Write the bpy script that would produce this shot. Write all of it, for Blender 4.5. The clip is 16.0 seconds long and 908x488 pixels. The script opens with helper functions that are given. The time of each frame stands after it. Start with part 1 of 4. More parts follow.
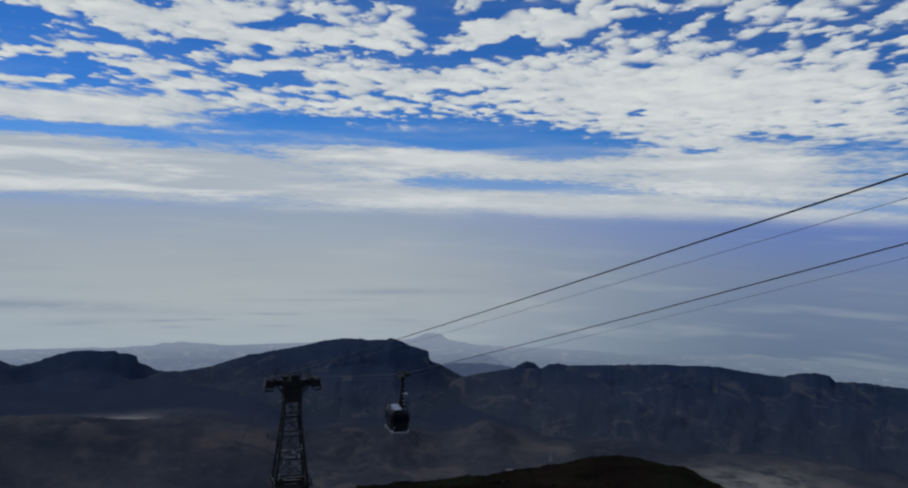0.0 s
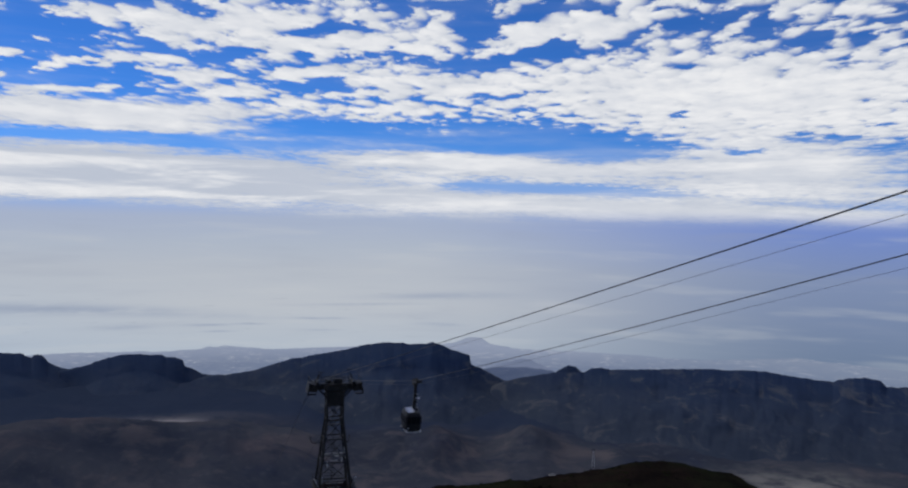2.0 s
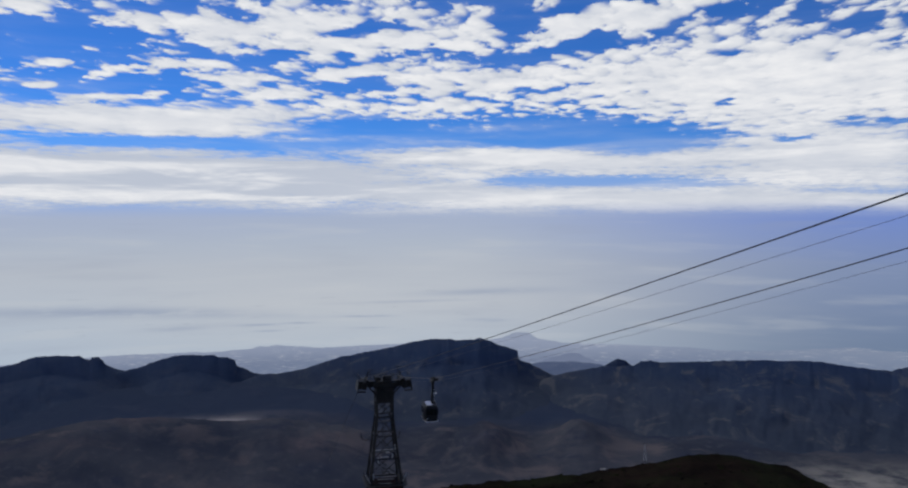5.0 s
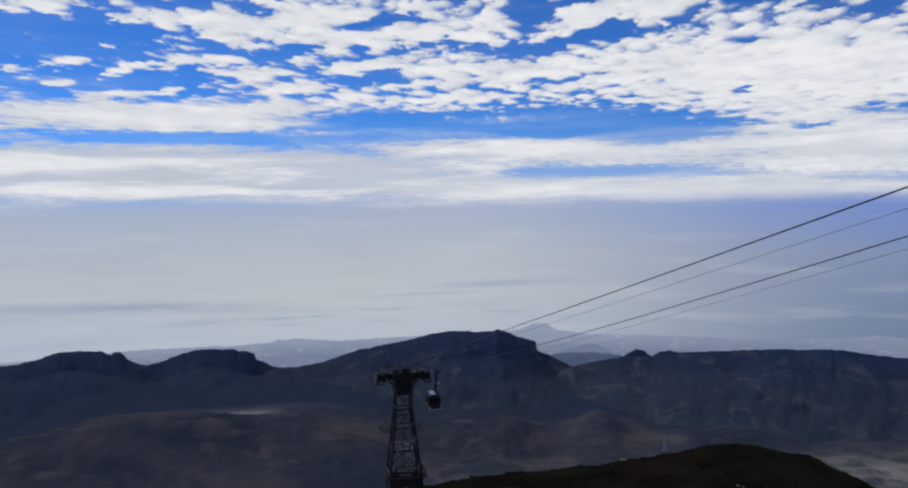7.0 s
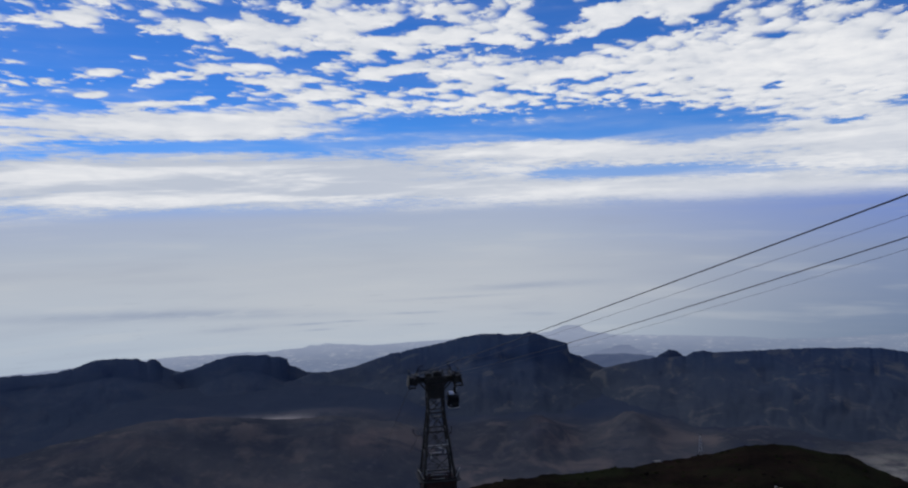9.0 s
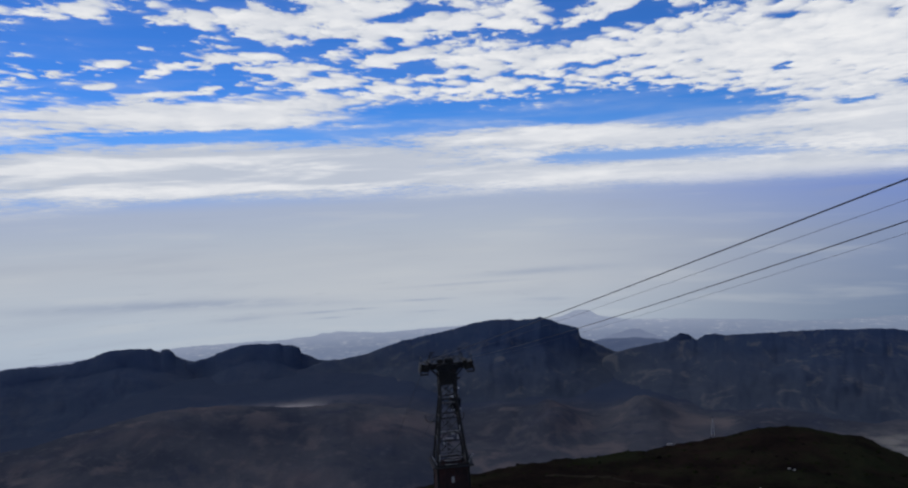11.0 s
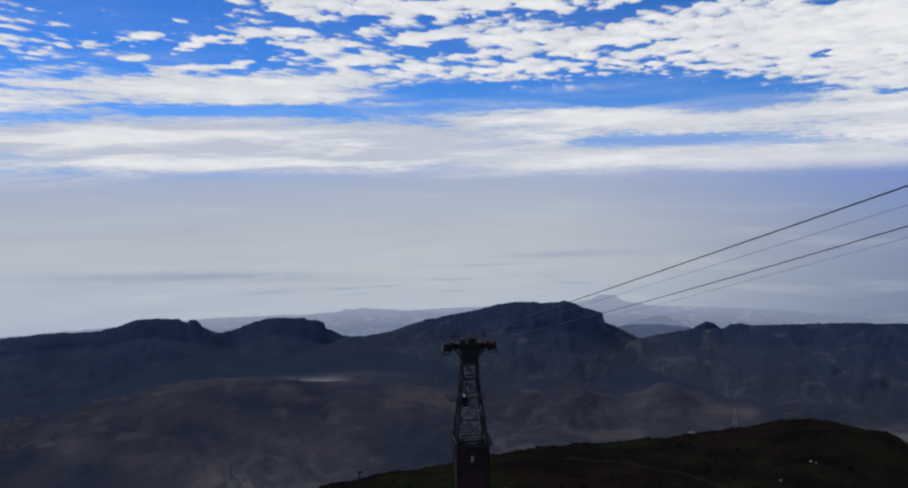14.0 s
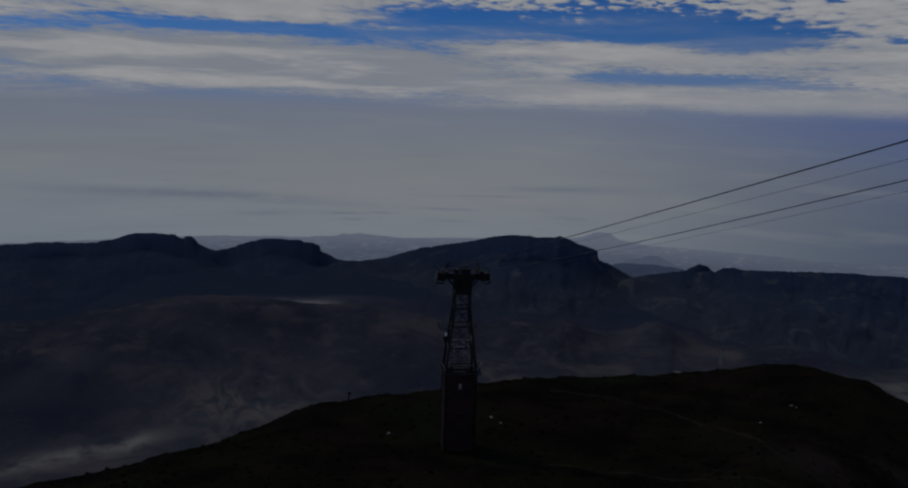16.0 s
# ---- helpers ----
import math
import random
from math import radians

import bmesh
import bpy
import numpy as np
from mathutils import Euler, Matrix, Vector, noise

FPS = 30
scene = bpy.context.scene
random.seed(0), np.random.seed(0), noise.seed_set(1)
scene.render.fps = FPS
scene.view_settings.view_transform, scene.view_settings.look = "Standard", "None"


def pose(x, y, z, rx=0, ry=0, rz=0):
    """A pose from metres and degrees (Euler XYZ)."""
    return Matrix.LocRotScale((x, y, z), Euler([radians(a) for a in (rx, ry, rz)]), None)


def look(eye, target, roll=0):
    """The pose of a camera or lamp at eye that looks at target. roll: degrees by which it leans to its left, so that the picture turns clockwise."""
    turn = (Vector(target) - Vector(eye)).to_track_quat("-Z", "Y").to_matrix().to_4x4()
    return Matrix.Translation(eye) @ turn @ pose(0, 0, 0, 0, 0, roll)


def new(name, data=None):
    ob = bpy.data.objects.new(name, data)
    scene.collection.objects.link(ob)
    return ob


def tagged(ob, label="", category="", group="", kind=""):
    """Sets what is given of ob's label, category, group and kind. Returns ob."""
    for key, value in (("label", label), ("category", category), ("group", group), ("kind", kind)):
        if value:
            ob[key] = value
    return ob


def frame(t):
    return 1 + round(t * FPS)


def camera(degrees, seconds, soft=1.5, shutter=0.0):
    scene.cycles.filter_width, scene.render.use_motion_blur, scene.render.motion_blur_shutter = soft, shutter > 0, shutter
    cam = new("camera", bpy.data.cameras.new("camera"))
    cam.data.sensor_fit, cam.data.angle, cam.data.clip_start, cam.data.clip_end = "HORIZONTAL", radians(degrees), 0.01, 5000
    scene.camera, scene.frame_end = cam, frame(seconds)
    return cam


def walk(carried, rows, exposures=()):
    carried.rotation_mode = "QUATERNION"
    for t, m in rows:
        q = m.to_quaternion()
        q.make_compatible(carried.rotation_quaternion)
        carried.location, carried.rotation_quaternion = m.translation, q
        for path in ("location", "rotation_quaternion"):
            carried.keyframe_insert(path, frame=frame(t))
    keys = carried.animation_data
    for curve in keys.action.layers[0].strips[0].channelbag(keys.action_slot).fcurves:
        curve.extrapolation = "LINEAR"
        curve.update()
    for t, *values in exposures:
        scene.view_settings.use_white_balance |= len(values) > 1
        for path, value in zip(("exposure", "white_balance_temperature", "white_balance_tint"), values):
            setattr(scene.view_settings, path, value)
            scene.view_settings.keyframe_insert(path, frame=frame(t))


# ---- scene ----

# ================= camera =================
cam = camera(56.9, 16.0, soft=2.2)
PATH = [
    (0.0, pose(0, 0, 0, 88.600, -1.600, -0.000)),
    (0.5, pose(0, 0, 0, 88.808, -1.554, 0.206)),
    (1.0, pose(0, 0, 0, 88.820, -1.548, 0.609)),
    (1.5, pose(0, 0, 0, 88.896, -1.499, 1.561)),
    (2.0, pose(0, 0, 0, 88.807, -1.222, 2.773)),
    (2.5, pose(0, 0, 0, 88.665, -0.702, 3.820)),
    (3.0, pose(0, 0, 0, 88.586, -0.463, 4.777)),
    (3.5, pose(0, 0, 0, 88.609, -0.215, 5.532)),
    (4.0, pose(0, 0, 0, 88.701, -0.027, 5.586)),
    (6.5, pose(0, 0, 0, 88.013, 0.962, 6.478)),
    (7.0, pose(0, 0, 0, 87.960, 0.959, 6.956)),
    (7.5, pose(0, 0, 0, 87.926, 0.970, 7.506)),
    (8.0, pose(0, 0, 0, 88.055, 1.433, 8.109)),
    (8.5, pose(0, 0, 0, 88.213, 1.957, 8.606)),
    (9.0, pose(0, 0, 0, 88.219, 2.021, 8.938)),
    (11.5, pose(0, 0, 0, 87.046, 3.049, 9.708)),
    (12.0, pose(0, 0, 0, 86.845, 3.014, 10.009)),
    (12.5, pose(0, 0, 0, 86.774, 3.065, 10.235)),
    (13.0, pose(0, 0, 0, 86.739, 2.971, 10.406)),
    (13.5, pose(0, 0, 0, 86.633, 2.461, 10.989)),
    (14.0, pose(0, 0, 0, 86.043, 1.170, 11.478)),
    (14.5, pose(0, 0, 0, 84.430, -0.280, 11.452)),
    (15.0, pose(0, 0, 0, 83.307, -0.916, 11.330)),
    (15.5, pose(0, 0, 0, 82.247, -1.417, 11.373)),
    (16.0, pose(0, 0, 0, 81.265, -1.818, 11.624)),
]
EXPOSURES = [(0.0, -0.30, 6450, 4), (0.3, -0.10, 6450, 7), (0.6, 0.0, 6500, 10), (13.8, 0.0, 6500, 10), (14.2, -0.05, 6500, 10),
             (14.5, -0.33, 6500, 10), (15.0, -0.64, 6500, 10), (15.5, -1.0, 6500, 10), (16.0, -1.44, 6500, 10)]
walk(cam, PATH, EXPOSURES)

# ================= node helpers =================
class Nodes:
    """Short-hand for building node trees."""

    def __init__(self, tree):
        self.t = tree
        tree.nodes.clear()

    def add(self, kind, **props):
        n = self.t.nodes.new(kind)
        for k, v in props.items():
            if k == "operation":
                n.operation = v
            elif k == "blend":
                n.blend_type = v
            elif k == "data":
                n.data_type = v
        return n

    def put(self, sock, v):
        if v is None:
            return
        if hasattr(v, "is_output"):
            self.t.links.new(v, sock)
        elif isinstance(v, (tuple, list)) and len(v) == 3 and sock.type == "RGBA":
            sock.default_value = (*v, 1)
        else:
            sock.default_value = v

    def m(self, op, a, b=None, c=None, clamp=False):
        n = self.add("ShaderNodeMath", operation=op)
        n.use_clamp = clamp
        for s, v in zip(n.inputs, (a, b, c)):
            self.put(s, v)
        return n.outputs[0]

    def noise(self, vec, scale, detail=4.0, rough=0.55, distort=0.0):
        n = self.add("ShaderNodeTexNoise")
        self.put(n.inputs["Vector"], vec)
        for k, v in (("Scale", scale), ("Detail", detail), ("Roughness", rough), ("Distortion", distort)):
            self.put(n.inputs[k], v)
        return n.outputs["Fac"]

    def xyz(self, x, y, z=0.0):
        n = self.add("ShaderNodeCombineXYZ")
        for s, v in zip(n.inputs, (x, y, z)):
            self.put(s, v)
        return n.outputs[0]

    def sep(self, vec):
        n = self.add("ShaderNodeSeparateXYZ")
        self.put(n.inputs[0], vec)
        return n.outputs

    def step(self, v, lo, hi):
        n = self.add("ShaderNodeMapRange")
        n.interpolation_type = "SMOOTHSTEP"
        for s, w in zip(n.inputs, (v, lo, hi, 0.0, 1.0)):
            self.put(s, w)
        return n.outputs[0]

    def mix(self, fac, a, b, blend="MIX"):
        n = self.add("ShaderNodeMix", data="RGBA", blend=blend)
        self.put(n.inputs[0], fac)
        self.put(n.inputs[6], a)
        self.put(n.inputs[7], b)
        return n.outputs[2]

    def ramp(self, v, stops):
        n = self.add("ShaderNodeValToRGB")
        el = n.color_ramp.elements
        while len(el) < len(stops):
            el.new(0.5)
        for e, (p, c) in zip(el, stops):
            e.position, e.color = p, (*c, 1)
        self.put(n.inputs[0], v)
        return n.outputs[0]

    def bell(self, u, v, u0, v0, su, sv, tilt, amount):
        """A soft oval: amount * exp(-(du/su)^2 - (dv/sv)^2)."""
        du = self.m("SUBTRACT", u, u0)
        dv = self.m("SUBTRACT", self.m("SUBTRACT", v, v0), self.m("MULTIPLY", du, tilt))
        a = self.m("POWER", self.m("ABSOLUTE", self.m("DIVIDE", du, su)), 2.0)
        b = self.m("POWER", self.m("ABSOLUTE", self.m("DIVIDE", dv, sv)), 2.0)
        e = self.m("POWER", 2.71828, self.m("MULTIPLY", self.m("ADD", a, b), -1.0))
        return self.m("MULTIPLY", e, amount)

    def patch(self, pos, before, u, v, su, sv, turn, amount):
        """Adds a soft oval of that weight, turned in its plane, to what went before."""
        mp = self.add("ShaderNodeMapping")
        mp.vector_type = "TEXTURE"
        mp.inputs["Location"].default_value = (u, v, 0)
        mp.inputs["Rotation"].default_value = (0, 0, radians(turn))
        mp.inputs["Scale"].default_value = (su, sv, 1)
        self.put(mp.inputs["Vector"], pos)
        g = self.add("ShaderNodeTexGradient")
        g.gradient_type = "QUADRATIC_SPHERE"
        self.put(g.inputs[0], mp.outputs[0])
        return self.m("MULTIPLY_ADD", g.outputs["Fac"], amount, before)

    def total(self, items):
        s = items[0]
        for i in items[1:]:
            s = self.m("ADD", s, i)
        return s


# ================= sky, clouds and sun =================
SUN_AZ, SUN_EL = -62.0, 44.0      # degrees from straight ahead (to the right positive) and above the horizon

# the sky over the sea: azimuth, elevation, half width, half height, turn (degrees) and weight
CLOUD_PUFFS = [(-33.0, 12.92, 3.2, 0.73, 6, 0.53),
    (-26.3, 12.69, 3.3, 0.71, -2, 0.38),
    (-22.9, 12.52, 3.1, 1.01, -5, 0.33),
    (-31.3, 9.79, 1.8, 0.55, 4, 0.62),
    (-28.2, 9.43, 1.8, 0.70, 12, 0.53),
    (-31.6, 8.52, 1.6, 0.45, 1, 0.53),
    (-28.7, 7.87, 3.1, 0.53, 6, 0.62),
    (-25.4, 8.24, 1.7, 0.33, 3, 0.50),
    (-25.1, 10.02, 2.5, 0.58, -3, 0.62),
    (-22.0, 10.19, 2.2, 0.58, 8, 0.62),
    (-20.9, 9.29, 3.0, 0.63, 4, 0.62),
    (-18.0, 8.55, 4.0, 0.60, 1, 0.58),
    (-13.8, 8.01, 1.9, 0.54, -1, 0.58)]
CLOUD_ROLLS = [(-14.5, 11.65, 5.5, 0.86, 10, 0.55),
    (-12.2, 10.21, 4.9, 0.78, 12, 0.5),
    (-16.6, 13.04, 6.6, 1.14, 7, 0.5),
    (-21.4, 12.25, 2.7, 1.20, -17, 0.32),
    (-8.9, 12.03, 3.5, 1.03, 0, 0.4),
    (-5.0, 12.35, 3.7, 1.45, -0, 0.34),
    (-7.3, 7.71, 5.9, 0.57, 2, 0.4),
    (-7.9, 9.62, 3.5, 0.99, 5, 0.34),
    (2.1, 12.81, 4.5, 1.29, 12, 0.5),
    (6.7, 13.18, 5.5, 1.90, 1, 0.4),
    (-36.4, 8.95, 1.1, 0.32, 4, 0.45),
    (-34.5, 9.22, 0.7, 0.27, 1, 0.36),
    (-3.0, 9.32, 7.8, 1.15, 4, 0.3)]
CLOUD_SHEETS = [(-27.5, 6.55, 15.7, 1.30, 2, 0.5),
    (10.4, 8.98, 13.9, 3.54, -2, 0.5),
    (19.0, 8.85, 9.8, 4.59, -5, 0.42),
    (-25.0, 3.10, 24.0, 2.20, 0, 0.62),
    (0.9, 4.07, 14.0, 1.00, -3, 0.5),
    (17.4, 3.78, 10.1, 2.18, -2, 0.42),
    (-4.9, 1.75, 19.9, 0.85, -2, 0.5),
    (12.3, 1.35, 15.0, 0.85, -2, 0.5),
    (26.0, 8.65, 7.7, 4.19, -3, 0.25)]
BLUE_GAPS = [(-32.1, 11.08, 11.3, 3.25, 4, -0.36),
    (-27.5, 8.66, 8.2, 1.97, 3, -0.25),
    (-21.0, 5.25, 15.0, 0.55, 0, -0.55),
    (-8.9, 6.03, 10.2, 1.56, -3, -0.34),
    (3.3, 5.98, 9.7, 1.62, -4, -0.62),
    (8.6, 5.30, 4.4, 0.68, 3, -0.30),
    (6.3, 2.66, 11.8, 0.42, -2, -0.44),
    (-1.8, 13.63, 1.9, 2.25, -29, -0.52),
    (2.9, 11.78, 6.4, 0.83, 7, -0.59),
    (-2.2, 10.76, 4.3, 0.57, -1, -0.44),
    (-10.1, 11.00, 4.3, 0.57, 14, -0.47),
    (-19.3, 10.54, 4.2, 0.74, 2, -0.36),
    (-12.8, 9.25, 5.9, 0.68, 6, -0.33)]
BLUE_HOLES = [(-17.5, 11.0, 4.0, 0.55, 8, -0.35), (-20.5, 13.6, 2.5, 0.7, -25, -0.35), (-11.5, 12.9, 3.5, 0.55, 10, -0.4), (-5.6, 11.2, 3.0, 0.5, 8, -0.3),
    (12.2, 13.28, 2.6, 0.71, 1, -0.46),
    (16.8, 13.01, 1.6, 0.78, 26, -0.42),
    (20.0, 11.87, 2.1, 0.90, 38, -0.36),
    (21.9, 10.51, 2.1, 0.83, 17, -0.38),
    (12.0, 7.62, 1.6, 0.41, -2, -0.36),
    (16.1, 5.20, 2.0, 0.29, -2, -0.5),
    (20.0, 5.92, 4.6, 0.39, -1, -0.3),
    (23.3, 12.24, 1.9, 0.78, 18, -0.36),
    (27.2, 10.47, 2.1, 0.97, 19, -0.4),
    (1.3, 8.88, 2.3, 0.38, 4, -0.3),
    (2.8, 14.36, 3.4, 0.74, 12, -0.4),
    (-27.6, 0.55, 13.9, 0.80, 0, -0.25)]


def make_world():
    w = bpy.data.worlds.new("sky")
    scene.world = w
    w.use_nodes = True
    n = Nodes(w.node_tree)
    tc = n.add("ShaderNodeTexCoord")
    x, y, z = n.sep(tc.outputs["Generated"])
    az = n.m("DEGREES", n.m("ARCTAN2", x, y))
    el = n.m("DEGREES", n.m("ARCSINE", z))
    # a layer of small clouds seen in perspective, level and high over the sea
    zc = n.m("ADD", n.m("MAXIMUM", z, 0.0), 0.055)
    px, py = n.m("DIVIDE", x, zc), n.m("DIVIDE", y, zc)
    high = n.step(n.m("SUBTRACT", el, n.m("MULTIPLY", n.step(az, -6.0, -20.0), 1.5)), 4.6, 8.2)
    q = n.xyz(px, n.m("MULTIPLY", py, 0.66))
    fine = n.noise(q, 6.2, 7.0, 0.62, 0.15)
    vor = n.add("ShaderNodeTexVoronoi")
    vor.voronoi_dimensions, vor.feature = "2D", "SMOOTH_F1"
    n.put(vor.inputs["Vector"], n.xyz(n.m("ADD", px, n.m("MULTIPLY", fine, 0.35)), n.m("ADD", n.m("MULTIPLY", py, 0.66), n.m("MULTIPLY", fine, 0.25))))
    n.put(vor.inputs["Scale"], 9.5)
    n.put(vor.inputs["Smoothness"], 0.45)
    lumps = n.m("SUBTRACT", 0.45, vor.outputs["Distance"])
    groups = n.noise(n.xyz(px, py, 7.3), 0.8, 2.0, 0.5)
    wisps = n.noise(n.xyz(n.m("MULTIPLY", az, 0.10), n.m("MULTIPLY", el, 1.0), 3.1), 1.0, 5.0, 0.55, 0.4)
    warp = n.m("MULTIPLY", n.m("SUBTRACT", fine, 0.5), 2.6)
    spot = n.xyz(n.m("ADD", az, n.m("MULTIPLY", warp, 1.6)), n.m("ADD", el, n.m("MULTIPLY", warp, n.m("MULTIPLY", zc, 2.2))))
    # unseen sky overhead thinned of cloud, to dim and blue the land's light
    broad = n.m("MULTIPLY", n.step(el, 17.0, 35.0), -0.12)
    for a0, e0, sa, se, turn, amount in CLOUD_PUFFS + CLOUD_ROLLS + CLOUD_SHEETS + BLUE_GAPS + BLUE_HOLES:
        broad = n.patch(spot, broad, a0, e0, sa * 1.2, se * 1.2, turn, amount * 1.25)
    grain = n.m("ADD", n.m("MULTIPLY", n.m("SUBTRACT", fine, 0.5), 1.25), n.m("MULTIPLY", lumps, 0.45))
    cover = n.total([n.m("MULTIPLY", grain, n.m("ADD", 0.30, n.m("MULTIPLY", high, 0.80))), n.m("MULTIPLY", n.m("SUBTRACT", wisps, 0.5), n.m("SUBTRACT", 0.85, n.m("MULTIPLY", high, 0.8))), n.m("MULTIPLY", n.m("SUBTRACT", groups, 0.5), 0.3), broad, n.m("MULTIPLY", high, -0.045)])
    soft = n.m("ADD", 0.15, n.m("MULTIPLY", high, -0.03))
    dense = n.step(cover, n.m("MULTIPLY", soft, -1.0), soft)
    veil = n.m("MULTIPLY", n.step(wisps, 0.36, 0.75), n.m("MULTIPLY", n.m("ADD", 0.25, n.m("MULTIPLY", n.step(cover, -0.3, 0.1), 0.5)), n.m("SUBTRACT", 1.0, n.m("MULTIPLY", high, 0.8))))
    dense = n.m("MAXIMUM", dense, veil)
    # thin parts and the undersides are greyer
    under = n.noise(n.xyz(px, n.m("MULTIPLY", n.m("ADD", py, 0.12), 0.66)), 6.2, 4.0, 0.62, 0.15)
    relief = n.m("ADD", 0.62, n.m("MULTIPLY", n.m("SUBTRACT", fine, under), n.m("MULTIPLY", n.m("ADD", high, 0.15), 1.9)))
    body = n.noise(n.xyz(n.m("MULTIPLY", az, 0.22), n.m("MULTIPLY", el, 0.8)), 1.0, 5.0, 0.6, 0.4)
    shade = n.total([n.m("MULTIPLY", n.step(cover, 0.0, 0.35), 0.40), n.m("MULTIPLY", relief, 0.32), n.m("MULTIPLY", n.step(body, 0.33, 0.66), 0.28)])
    dull = n.m("MULTIPLY", n.step(el, 7.5, 3.5), n.m("ADD", 0.45, n.m("MULTIPLY", n.step(az, 4.0, -18.0), 0.45)))
    shade = n.m("MULTIPLY", n.m("MINIMUM", n.m("MAXIMUM", shade, 0.0), 1.0), n.m("SUBTRACT", 1.0, n.m("MULTIPLY", dull, n.step(wisps, 0.62, 0.42))))
    cloud = n.mix(shade, (0.48, 0.53, 0.63), (0.86, 0.865, 0.88))
    sky = n.add("ShaderNodeTexSky")
    sky.sky_type, sky.sun_disc = "NISHITA", False
    sky.sun_elevation, sky.sun_rotation = radians(SUN_EL), radians(SUN_AZ)
    sky.altitude, sky.air_density, sky.dust_density, sky.ozone_density = 3500, 1.0, 0.3, 2.0
    blue = n.mix(1.0, sky.outputs[0], (0.175, 0.45, 0.88), "MULTIPLY")
    blue = n.mix(1.0, blue, (0.115, 0.115, 0.115), "MULTIPLY")
    # milky air above the sea
    pale = n.mix(n.step(el, 6.5, -0.5), blue, (0.31, 0.41, 0.70))
    col = n.mix(dense, pale, cloud)
    low = n.mix(n.step(az, -8.0, 24.0), (0.385, 0.448, 0.585), (0.17, 0.255, 0.57))
    col = n.mix(n.step(el, 1.5, 0.05), col, low)
    bg = n.add("ShaderNodeBackground")
    n.put(bg.inputs[0], col)
    bg.inputs[1].default_value = 1.0
    out = n.add("ShaderNodeOutputWorld")
    n.put(out.inputs[0], bg.outputs[0])


make_world()

sun_data = bpy.data.lights.new("sun", "SUN")
sun_data.energy, sun_data.angle, sun_data.color = 1.05, radians(10), (1.0, 0.95, 0.88)
sun = new("sun", sun_data)
_a, _e = radians(SUN_AZ), radians(SUN_EL)
sun.matrix_basis = look((math.sin(_a) * math.cos(_e) * 500, math.cos(_a) * math.cos(_e) * 500, math.sin(_e) * 500), (0, 0, 0))


# ================= materials =================
def material(name):
    mt = bpy.data.materials.new(name)
    mt.use_nodes = True
    return mt, Nodes(mt.node_tree)


def surface(n, color, rough=0.9, metal=0.0, bump=None, strength=0.4, dist=0.1, spec=0.3):
    b = n.add("ShaderNodeBsdfPrincipled")
    n.put(b.inputs["Base Color"], color)
    n.put(b.inputs["Roughness"], rough)
    n.put(b.inputs["Metallic"], metal)
    n.put(b.inputs["Specular IOR Level"], spec)
    if bump is not None:
        bp = n.add("ShaderNodeBump")
        bp.inputs["Strength"].default_value = strength
        bp.inputs["Distance"].default_value = dist
        n.put(bp.inputs["Height"], bump)
        n.put(b.inputs["Normal"], bp.outputs[0])
    o = n.add("ShaderNodeOutputMaterial")
    n.put(o.inputs[0], b.outputs[0])


def place(n):
    return n.add("ShaderNodeNewGeometry").outputs["Position"]


